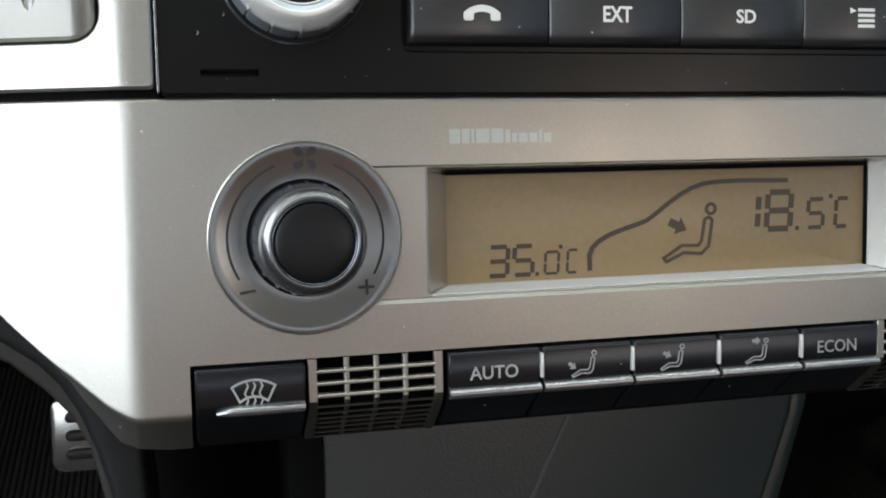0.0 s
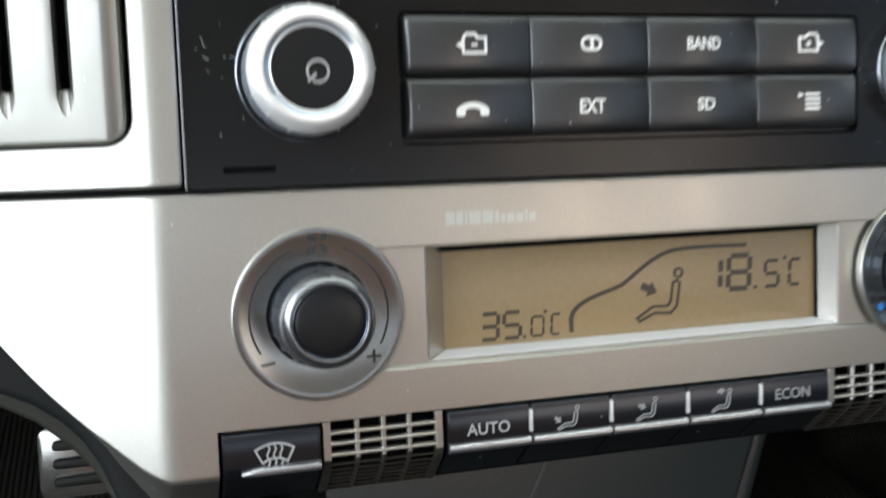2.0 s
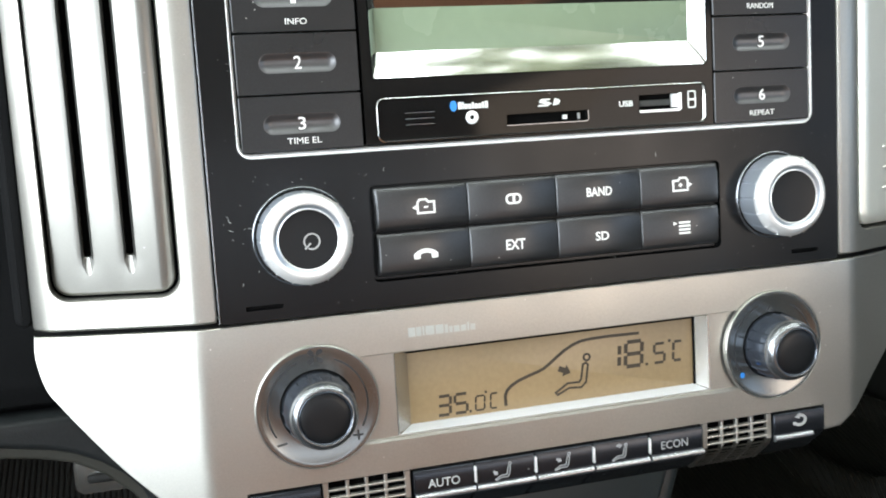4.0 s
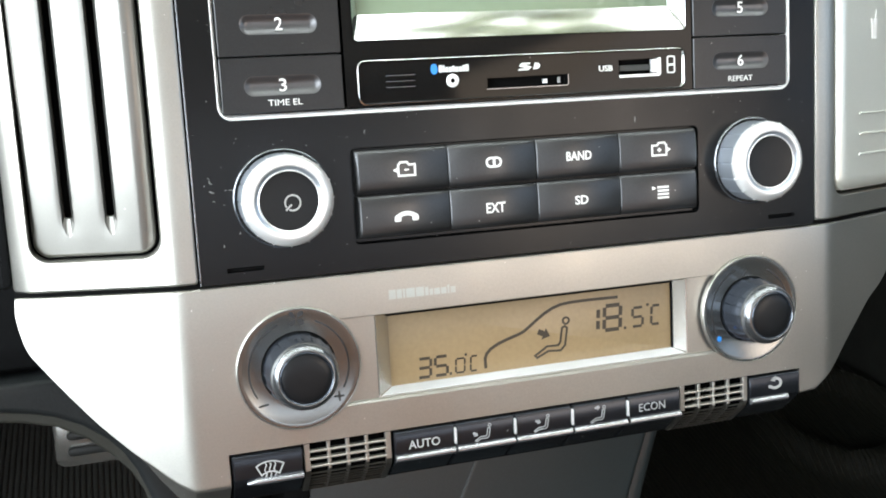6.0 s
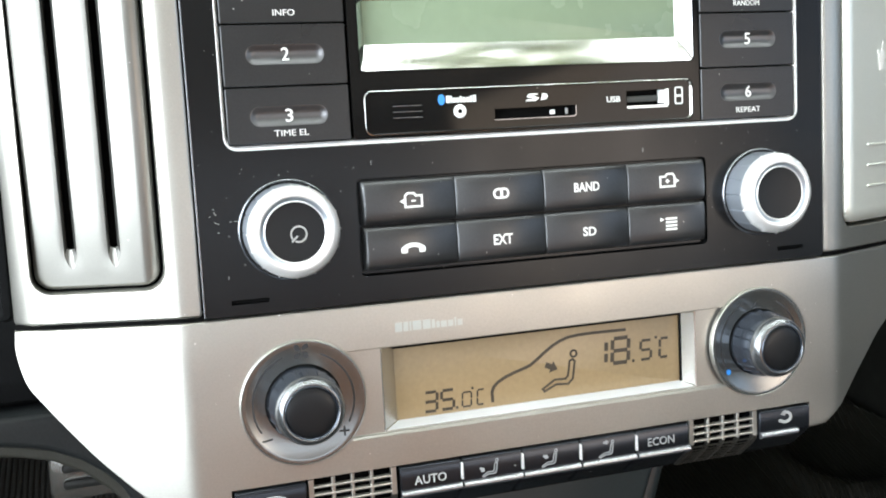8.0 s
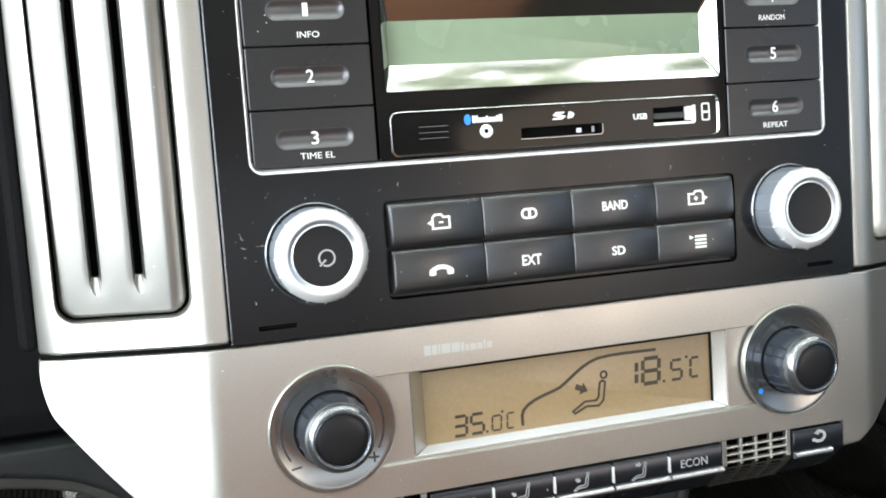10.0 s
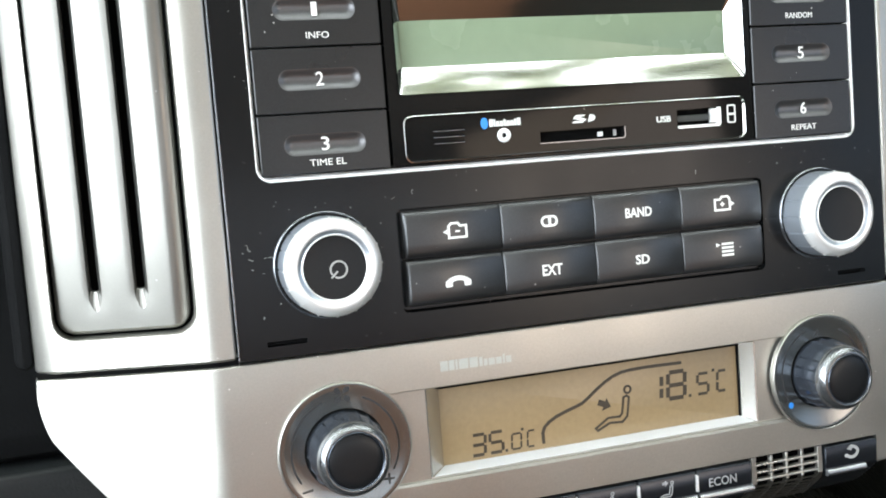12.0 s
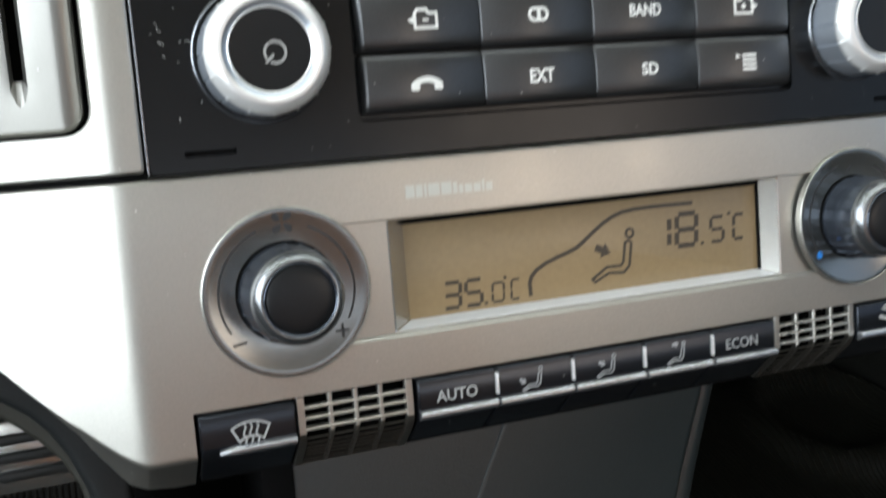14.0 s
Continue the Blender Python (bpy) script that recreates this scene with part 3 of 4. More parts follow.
def grille(x0, x1):
    """A silver grid that follows the panel's face and turns under it."""
    prof = [(1.9, -58.6), (1.9, -66.0), (2.4, -67.4), (4.0, -69.2), (10.5, -74.6)]

    def along(s):
        """The point at s from 0 to 1 along the profile."""
        ls = [math.dist(a, b) for a, b in zip(prof, prof[1:])]
        d = s * sum(ls)
        for (a, b), q in zip(zip(prof, prof[1:]), ls):
            if d <= q + 1e-9:
                return a[0] + (b[0] - a[0]) * d / q, a[1] + (b[1] - a[1]) * d / q
            d -= q
        return prof[-1]

    g = part("grille", slab(bmesh.new(), x0, x1, -74.0, -58.7, 12.6, 13.6, 0.3, 0.05), VOID, climate, "small silver air grille over a dark cavity")
    inner = [(x0 + 1.5 + (x1 - x0 - 3.0) * k / 4) for k in (1, 2, 3)]
    for xa, xb in [(x0, x0 + 1.5)] + [(c - 0.45, c + 0.45) for c in inner] + [(x1 - 1.5, x1)]:
        edge = xb - xa > 1.2
        # The part turned under the panel gets its shade from the darker copy.
        for first, last, material in ((0, 9, SILVER), (9, 24, SHADED_MESH)):
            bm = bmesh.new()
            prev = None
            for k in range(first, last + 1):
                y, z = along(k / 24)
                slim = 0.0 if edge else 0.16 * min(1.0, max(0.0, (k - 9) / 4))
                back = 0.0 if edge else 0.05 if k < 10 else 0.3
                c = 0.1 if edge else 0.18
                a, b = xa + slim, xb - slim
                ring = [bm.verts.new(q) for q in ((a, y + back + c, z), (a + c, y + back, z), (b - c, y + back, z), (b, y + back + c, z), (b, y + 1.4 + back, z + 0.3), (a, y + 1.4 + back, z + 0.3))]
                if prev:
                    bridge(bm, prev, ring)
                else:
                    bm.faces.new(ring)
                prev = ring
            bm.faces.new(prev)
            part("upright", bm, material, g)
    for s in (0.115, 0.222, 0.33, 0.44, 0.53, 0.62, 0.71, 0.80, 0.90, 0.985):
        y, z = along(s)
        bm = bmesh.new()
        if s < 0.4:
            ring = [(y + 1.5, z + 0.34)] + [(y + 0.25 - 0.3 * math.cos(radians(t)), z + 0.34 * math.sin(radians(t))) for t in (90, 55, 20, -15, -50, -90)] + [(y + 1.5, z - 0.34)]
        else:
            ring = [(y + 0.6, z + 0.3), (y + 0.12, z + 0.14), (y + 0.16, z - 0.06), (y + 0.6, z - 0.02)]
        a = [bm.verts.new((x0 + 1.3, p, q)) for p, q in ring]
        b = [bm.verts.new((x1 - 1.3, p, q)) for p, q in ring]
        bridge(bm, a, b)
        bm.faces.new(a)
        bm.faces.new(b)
        part("slat", bm, GRILLE_BAR if s < 0.4 else SHADED_MESH, g)


grille(-68.7, -45.0)
grille(43.9, 67.0)
# Lip coloured near-black to hold the shade under the panel.
part("under_lip", slab(bmesh.new(), -87.0, 84.6, -74.6, -73.9, 11.5, 18.0, 0.3, 0.2), VOID, climate, "lower lip, blackened for the shade under the panel")

# ---- radio ----
radio = thing("car_radio", (0, 1, 30), "charcoal car radio with green display, two silver knobs and printed keys", "car radio")


def build_faceplate():
    bm = bmesh.new()
    o = loop(bm, rrect(-90.9, 90.9, -13.6, 88.4, 1.0), 1.5)
    o1, o2 = loop(bm, rrect(-91.2, 91.2, -13.9, 88.7, 1.3), 1.9), loop(bm, rrect(-91.2, 91.2, -13.9, 88.7, 1.3), 8.0)
    bridge(bm, o, o1)
    bridge(bm, o1, o2)
    holes = [o]
    tray = [rrect(-51.3, 51.3, -6.9, 18.3, 1.6), rrect(-50.9, 50.9, -6.4, 17.9, 1.4)]
    a, b = loop(bm, tray[0], 1.5), loop(bm, tray[1], 3.4)
    bridge(bm, a, b)
    bm.faces.new(b)
    holes.append(a)
    for x0, x1 in ((-84.6, -75.2), (74.8, 84.0)):
        a, b = loop(bm, rrect(x0, x1, -10.95, -9.75, 0.2), 1.5), loop(bm, rrect(x0, x1 - 0.4, -10.6, -9.75, 0.2), 3.2)
        bridge(bm, a, b)
        bm.faces.new(b)
        holes.append(a)
    d, e = loop(bm, rrect(-83.4, 82.2, 27.4, 77.9, 3.3, 6), 1.5), loop(bm, rrect(-83.4, 82.2, 27.4, 77.9, 3.3, 6), 9.0)
    bridge(bm, d, e)
    holes.append(d)
    fill(bm, holes)
    return bm


part("faceplate", build_faceplate(), PLATE, radio, "dusty charcoal faceplate")
# Strip added as the highlight on the faceplate's left bevel.
part("edge_line", slab(bmesh.new(), -91.45, -91.05, -13.6, 88.0, 1.35, 3.0, 0.15, 0.1), RIM, radio, "fine grey strip for light caught by the plate edge")
for x0, x1 in ((-84.5, -75.7), (74.9, 83.5)):
    part("release_slot", slab(bmesh.new(), x0, x1, -10.5, -9.85, 3.0, 3.15, 0.1, 0.02), VOID, radio)

# silver frame round the presets and the display
bm = bmesh.new()
o = [(rrect(-83.55, 82.45, 27.1, 78.05, 3.4, 6), 1.497), (rrect(-83.5, 82.3, 27.25, 77.95, 3.3, 6), 1.38), (rrect(-83.35, 82.0, 27.65, 77.8, 3.1, 6), 1.36), (rrect(-82.75, 81.4, 28.2, 77.15, 2.7, 6), 2.1), (rrect(-82.6, 81.0, 28.4, 76.9, 2.5, 6), 2.7), (rrect(-82.6, 81.0, 28.4, 76.9, 2.5, 6), 8.5)]
rings(bm, o, front=False)
part("trim_frame", bm, SILVER_TRIM, radio, "thin bright silver frame", angle=50)
part("key_bay", slab(bmesh.new(), -83.0, 81.8, 28.0, 77.4, 8.0, 8.8, 2.0, 0.05), VOID, radio, "dark bay behind the preset keys")


def preset_key(x0, x1, z0, z1, num, word, low):
    bm = bmesh.new()
    levels = [(rrect(x0 + 0.3, x1 - 0.3, z0 + 0.3, z1 - 0.3, 0.2, 3), 0.65), (rrect(x0 + 0.1, x1 - 0.1, z0 + 0.1, z1 - 0.1, 0.4, 3), 0.85), (rrect(x0 + 0.1, x1 - 0.1, z0 + 0.1, z1 - 0.1, 0.4, 3), 5.0)]
    ls = [loop(bm, p, y) for p, y in levels]
    for a, b in zip(ls, ls[1:]):
        bridge(bm, a, b)
    cx, cz = (x0 + x1) / 2, low
    hw = 9.7 if x0 < 0 else 9.3
    steps = ((0.0, 0.65), (0.25, 0.71), (0.6, 0.86), (1.0, 1.06), (1.5, 1.24), (1.9, 1.32), (2.2, 1.34))
    pill = [(rrect(cx - hw + q, cx + hw - q, cz - 2.45 + q, cz + 2.45 - q, 2.4 - q, 8), y) for q, y in steps]
    fill(bm, [ls[0], loop(bm, pill[0][0], 0.65)])
    key = part("preset_key", bm, PRESET, radio, "charcoal preset key with a scooped number recess", angle=40, flat=True)
    # Scoop is paler than its key: light on the slopes is painted in.
    bm = bmesh.new()
    rings(bm, pill, front=False, back=True)
    part("scoop", bm, SCOOP, key, "satin recess, lightened for light on its slopes", angle=50)
    part("number", lettering(num, cx, cz + 0.1, 1.9 if num != "1" else 1.35, 3.2, 0.8, 0.008), PRINT, key)
    if word:
        part("lettering", lettering(word, cx + (0.3 if x0 < 0 else -0.2), z0 + 2.6, {"INFO": 5.4, "TIME EL": 8.6, "RANDOM": 8.4, "REPEAT": 8.0}[word], 1.5, 0.6, 0.0), PRINT, key)


for num, word, z0, low in (("3", "TIME EL", 28.4, 35.2), ("2", "", 42.5, 50.2), ("1", "INFO", 57.7, 66.2)):
    preset_key(-82.5, -51.6, z0, z0 + (14.0 if num == "3" else 15.1), num, word, low)
for num, word, z0, low in (("6", "REPEAT", 28.4, 36.0), ("5", "", 43.1, 50.9), ("4", "RANDOM", 58.4, 66.8)):
    preset_key(49.8, 80.9, z0, z0 + (14.6 if num == "6" else 15.2), num, word, low)

# display block
bm = bmesh.new()
hole = loop(bm, rrect(-48.6, 47.9, 45.3, 72.4, 1.2), 0.9)
lower = loop(bm, rrect(-48.0, 47.3, 28.9, 40.6, 2.2), 0.9)
o0, o1 = loop(bm, rrect(-51.0, 49.4, 28.6, 76.6, 0.6), 0.9), loop(bm, rrect(-51.2, 49.6, 28.6, 76.6, 0.6), 7.0)
bridge(bm, o0, o1)
fill(bm, [o0, hole, lower])
for q, y in ((hole, 2.0), (lower, 2.2)):
    bridge(bm, q, [bm.verts.new((v.co.x, y, v.co.z)) for v in q])
bezel = part("display_bezel", bm, GLOSS, radio, "gloss black display surround")
bm = bmesh.new()
a = loop(bm, rrect(-48.3, 47.6, 45.5, 72.2, 1.0), 1.0)
mids = [(rrect(-47.7, 46.9, 47.2, 69.9, 0.9), 1.85), (rrect(-47.1, 45.9, 48.9, 67.6, 0.8), 2.73), (rrect(-46.6, 44.9, 50.6, 65.4, 0.6), 3.63)]
for p, y in mids:
    b = loop(bm, p, y)
    bridge(bm, a, b)
    a = b
b = loop(bm, rrect(-46.0, 44.0, 52.4, 63.2, 0.4), 4.6)
bridge(bm, a, b)
part("chrome_bevel", bm, DARK_CHROME, bezel, "mirror chrome sloping bevel", angle=20)
part("radio_display", slab(bmesh.new(), -46.6, 44.6, 51.8, 63.8, 4.5, 6.0, 0.3, 0.05), LCD_GREEN, radio, "unlit pale green display")

bm = bmesh.new()
o0, o1 = loop(bm, rrect(-47.3, 46.7, 29.5, 40.0, 1.8), 1.4), loop(bm, rrect(-47.6, 47.0, 29.2, 40.3, 2.0), 2.4)
bridge(bm, o0, o1)
holes = [o0]
for x0, x1, z0, z1, dp in ((-12.4, 11.0, 31.7, 34.6, 2.5), (26.6, 39.3, 33.2, 37.8, 3.0), (-40.2, -32.5, 36.4, 36.9, 0.8), (-40.2, -32.5, 34.9, 35.4, 0.8), (-40.2, -32.5, 33.4, 33.9, 0.8)):
    a, b = loop(bm, rrect(x0, x1, z0, z1, 0.2, 2), 1.4), loop(bm, rrect(x0 + 0.05, x1 - 0.05, z0 + 0.05, z1 - 0.05, 0.2, 2), 1.4 + dp)
    bridge(bm, a, b)
    bm.faces.new(b)
    holes.append(a)
fill(bm, holes)
media = part("media_panel", bm, GLOSS, radio, "gloss black connector strip with card slot and sockets")
MY = 1.32
bm = bmesh.new()
rings(bm, [(rrect(-48.0, 47.3, 28.9, 40.5, 2.2), 1.3), (rrect(-47.85, 47.15, 29.05, 40.4, 2.1), 0.95), (rrect(-47.6, 46.9, 29.3, 40.25, 2.0), 0.85), (rrect(-47.3, 46.55, 29.55, 40.1, 1.8), 1.4)], front=False)
part("chrome_line", bm, CHROME_LINE, media, "fine chrome edge line")
for z in (36.35, 34.85, 33.35):
    part("slot_edge", slab(bmesh.new(), -40.3, -32.4, z - 0.1, z + 0.06, 1.25, 1.5, 0.05, 0.02), RIM, media)
part("blue_badge", shape(bmesh.new(), [(-27.1 + 0.95 * math.cos(a), 37.5 + 1.4 * math.sin(a)) for a in [2 * math.pi * k / 20 for k in range(20)]], MY), BLUE, media, "blue oval badge")
x = -25.8
for w, h in ((1.0, 2.0), (0.4, 2.0), (0.9, 1.4), (0.8, 1.4), (0.6, 1.8), (0.9, 1.4), (0.9, 1.4), (0.6, 1.8), (0.9, 2.0)):
    part("badge_bar", bar(x, x + w, 36.6, 36.6 + h * 0.9, MY), PRINT, media)
    x += w + 0.16
bm = lathe(bmesh.new(), -22.1, 34.3, [(0.55, 1.5), (0.7, 1.0), (1.3, 0.9), (1.7, 1.1), (1.8, 1.5)], 24, cap_front=False)
jack = part("audio_socket", bm, SILVER_TRIM, media, "silver audio socket")
part("bore", disc(bmesh.new(), -22.1, 34.3, 0.6, 1.36, 0.1, 16), VOID, jack)
bm = shape(bmesh.new(), [(-3.5, 36.1), (-3.0, 36.6), (-0.9, 36.6), (-3.2, 37.2), (-2.4, 38.1), (0.2, 38.1), (0.0, 37.7), (-1.4, 37.6), (0.6, 36.9), (-0.6, 36.1)], MY)
shape(bm, [(0.9, 36.2), (1.5, 38.1), (2.6, 37.9), (3.1, 37.3), (2.6, 36.5)], MY)
part("card_badge", bm, PRINT, media)
part("slot_lip", ribbon(bmesh.new(), [(-12.6, 31.6), (10.7, 31.6), (11.2, 32.1), (11.2, 34.5)], 0.24, 1.25, 0.3), RIM, media)
# Near-black inserts give the card slot and the socket their inner shade.
part("slot_floor", slab(bmesh.new(), -12.3, 10.9, 31.8, 34.5, 3.7, 3.85, 0.1, 0.02), VOID, media)
part("socket_floor", slab(bmesh.new(), 26.7, 39.2, 33.3, 37.7, 4.2, 4.35, 0.1, 0.02), VOID, media)
part("card_contact", slab(bmesh.new(), 4.4, 5.5, 32.4, 33.6, 2.6, 3.6, 0.1, 0.05), SILVER_TRIM, media)
part("card_contact", slab(bmesh.new(), 8.9, 9.5, 32.3, 33.9, 2.9, 3.6, 0.1, 0.05), GREY_PRINT, media)
part("lettering", lettering("USB", 22.6, 35.6, 4.2, 1.6, MY), PRINT, media)
part("socket_tongue", slab(bmesh.new(), 27.2, 36.8, 34.6, 36.2, 2.3, 4.2, 0.2, 0.1), RUBBER, media)
part("socket_shell", ribbon(bmesh.new(), [(26.8, 33.2), (38.9, 33.2), (39.3, 33.6), (39.3, 37.9)], 0.7, 1.1, 0.9), SILVER_TRIM, media, "bright metal socket shell")
part("socket_clip", slab(bmesh.new(), 37.4, 39.0, 33.9, 37.6, 1.7, 3.4, 0.2, 0.1), SILVER_TRIM, media)
bm = ribbon(bmesh.new(), rrect(41.9, 44.1, 33.6, 38.1, 0.4, 3), 0.4, MY, closed=True)
ribbon(bm, [(42.0, 35.8), (44.0, 35.8)], 0.6, MY - 0.01)
part("socket_symbol", bm, PRINT, media)

# eight function keys in two stepped rows
COLS = (-50.2, -25.0, 0.3, 25.5, 50.4)
FY = -0.08


def function_key(c, row):
    x0, x1 = COLS[c] + 0.1, COLS[c + 1] - 0.1
    z0, z1 = ((6.2, 17.5), (-5.4, 5.7))[row]
    bm = bmesh.new()
    prof = [(3.3, z0 - 0.2), (1.3, z0), (0.45, z0 + 0.5), (0.12, z0 + 1.5), (0.02, z0 + 3.2), (0.0, z0 + 5.0), (0.03, z0 + 6.8), (0.16, z1 - 2.7), (0.4, z1 - 1.2), (0.62, z1 - 0.5), (1.1, z1), (3.3, z1 + 0.1)]
    xs = [x0, x0 + 0.36, x1 - 0.3, x1]
    if c == 0:
        xs = [x0, x0 + 0.35, x0 + 1.0, x1 - 0.3, x1]
    if c == 3:
        xs = [x0, x0 + 0.36, x1 - 1.0, x1 - 0.35, x1]
    grid = []
    for i, x in enumerate(xs):
        edge = i in (0, len(xs) - 1)
        near = (c == 0 and i == 1) or (c == 3 and i == len(xs) - 2)
        grid.append([bm.verts.new((x, y + (0.9 if edge and ((c == 0 and i == 0) or (c == 3 and i)) else 0.3 if edge else 0.25 if near else 0.0), z)) for y, z in prof])
    for a, b in zip(grid, grid[1:]):
        for k in range(len(prof) - 1):
            bm.faces.new((a[k], a[k + 1], b[k + 1], b[k]))
    bm.faces.new(grid[0])
    bm.faces.new(grid[-1])
    return part("function_key", bm, KEY, radio, "charcoal function key with white print", angle=45)


def folder_symbol(cx, cz, side):
    bm = ribbon(bmesh.new(), [(cx + a * side, cz + b) for a, b in ((-1.8, -1.6), (2.7, -1.6), (2.7, 1.2), (1.1, 1.2), (0.6, 1.9), (-1.2, 1.9), (-1.8, 1.2))], 0.55, FY, closed=True)
    shape(bm, [(cx + a * side, cz + b) for a, b in ((-1.9, 0.7), (-3.3, -0.1), (-1.9, -0.9))], FY)
    ribbon(bm, [(cx + 0.45 * side - 0.6, cz - 0.1), (cx + 0.45 * side + 0.6, cz - 0.1)], 0.45, FY)
    if side < 0:
        ribbon(bm, [(cx + 0.45 * side, cz - 0.7), (cx + 0.45 * side, cz + 0.5)], 0.45, FY - 0.01)
    return bm


for row in (0, 1):
    for c in range(4):
        key = function_key(c, row)
        if (row, c) == (0, 0):
            part("folder_symbol", folder_symbol(-37.0, 12.0, 1), PRINT, key)
        elif (row, c) == (0, 1):
            bm = ribbon(bmesh.new(), rrect(-14.2, -10.2, 11.0, 13.3, 1.1, 5), 0.6, FY, closed=True)
            ribbon(bm, [(-12.1, 11.2), (-12.1, 13.1)], 0.75, FY - 0.01)
            part("disc_symbol", bm, PRINT, key)
        elif (row, c) == (0, 2):
            part("lettering", lettering("BAND", 12.9, 12.2, 7.6, 2.5, FY + 0.04), PRINT, key)
        elif (row, c) == (0, 3):
            part("folder_symbol", folder_symbol(38.3, 12.2, -1), PRINT, key)
        elif (row, c) == (1, 0):
            bm = ribbon(bmesh.new(), arc(-37.3, -3.6, 4.1, 135, 45, 10), 1.15, FY)
            slab(bm, -40.6, -38.8, -1.6, -0.1, FY - 0.02, FY + 0.1, 0.4, 0.02)
            slab(bm, -35.8, -34.0, -1.6, -0.1, FY - 0.02, FY + 0.1, 0.4, 0.02)
            part("telephone_symbol", bm, PRINT, key)
        elif (row, c) == (1, 1):
            part("lettering", lettering("EXT", -12.2, -0.1, 5.5, 2.8, FY + 0.04), PRINT, key)
        elif (row, c) == (1, 2):
            part("lettering", lettering("SD", 13.3, -0.1, 4.0, 2.5, FY + 0.04), PRINT, key)
        else:
            bm = bmesh.new()
            for z in (1.5, 0.5, -0.5, -1.5):
                ribbon(bm, [(37.0, z), (40.6, z)], 0.6, FY)
            shape(bm, [(35.3, 1.9), (36.6, 1.3), (35.3, 0.8)], FY)
            part("list_symbol", bm, PRINT, key)


def radio_knob(name, cx, cz, label):
    part("knob_collar", lathe(bmesh.new(), cx, cz, [(12.1, 2.4), (12.2, 1.25), (12.45, 1.0), (12.7, 1.15), (12.8, 1.6)], 96, cap_front=False), RIM, radio, "slim polished collar", angle=60)
    knob = part(name, lathe(bmesh.new(), cx, cz, [(11.35, -5.6), (11.5, -5.0, 0.3), (11.6, 1.0, 0.3), (11.6, 2.0, 0.3)], 240, ribs(16, 0.06), cap_front=False), SKIRT, radio, label)
    part("ring", lathe(bmesh.new(), cx, cz, [(8.45, -8.05), (8.6, -8.45), (8.9, -8.6), (9.6, -8.5), (10.5, -7.8), (11.1, -6.9, -0.12), (11.45, -6.0, -0.32), (11.45, -5.4, -0.32), (11.2, -5.2)], 240, ribs(16, 0.035), cap_front=False), KNOB_SILVER, knob, "satin silver rounded ring", angle=60)
    part("inner_bevel", lathe(bmesh.new(), cx, cz, [(7.55, -7.75), (7.9, -7.95), (8.3, -8.15), (8.6, -8.35)], 96, cap_front=False), SKIRT, knob, "grey inner slope")
    part("bezel", lathe(bmesh.new(), cx, cz, [(7.25, -7.6), (7.35, -7.95), (7.5, -8.05), (7.65, -7.95), (7.7, -7.7)], 96, cap_front=False), KNOB_SILVER, knob, "fine bright step")
    part("cap", lathe(bmesh.new(), cx, cz, [(3.0, -7.72), (6.8, -7.82), (7.25, -7.86), (7.35, -7.6)], 96), CAP, knob, "soft black cap")
    return knob


volume = radio_knob("volume_knob", -69.0, 6.9, "notched silver volume knob")
bm = ribbon(bmesh.new(), arc(-68.2, 6.4, 1.9, -120, 215, 28), 0.42, -7.98)
ribbon(bm, [(-68.5, 6.0), (-70.0, 4.6)], 0.45, -7.99)
part("power_symbol", bm, GREY_PRINT, volume)
radio_knob("tuning_knob", 69.2, 6.9, "notched silver tuning knob")

# lint and dust flecks caught on the faceplate
rng = random.Random(4)
bm = bmesh.new()
for k in range(44):
    if k < 13:
        x, z = rng.gauss(-84.0, 4.0), rng.gauss(12.0, 8.0)
    else:
        x, z = rng.uniform(-89, 89), rng.choice((rng.uniform(19.5, 26.5), rng.uniform(-12.5, -8.0), rng.uniform(-12, 26)))
    if abs(x) < 52.5 and z < 18.8 or math.hypot(abs(x) - 69, z - 6.9) < 13.8 or not -90 < x < 90 or not -13 < z < 26.6:
        continue
    a, turn, step = rng.uniform(0, 6.28), rng.uniform(-0.7, 0.7), rng.uniform(0.06, 0.34) if k < 16 else rng.uniform(0.03, 0.08)
    pts = [(x, z)]
    for j in range(4):
        pts.append((pts[-1][0] + step * math.cos(a), pts[-1][1] + step * math.sin(a)))
        a += turn
    ribbon(bm, pts, rng.uniform(0.07, 0.15), 1.45, 0.04)
LINT = surface("pale_lint", (0.27, 0.27, 0.26), 0.9, grain=3000, amount=0.2)
tagged(part("lint", bm, LINT), "pale lint fibres and dust flecks on the radio faceplate", "lint", kind="stuff")

# ---- side columns of the console ----
vent = thing("air_vent", (-115, 10, 40), "satin silver louvred air vent column beside the radio", "air vent")


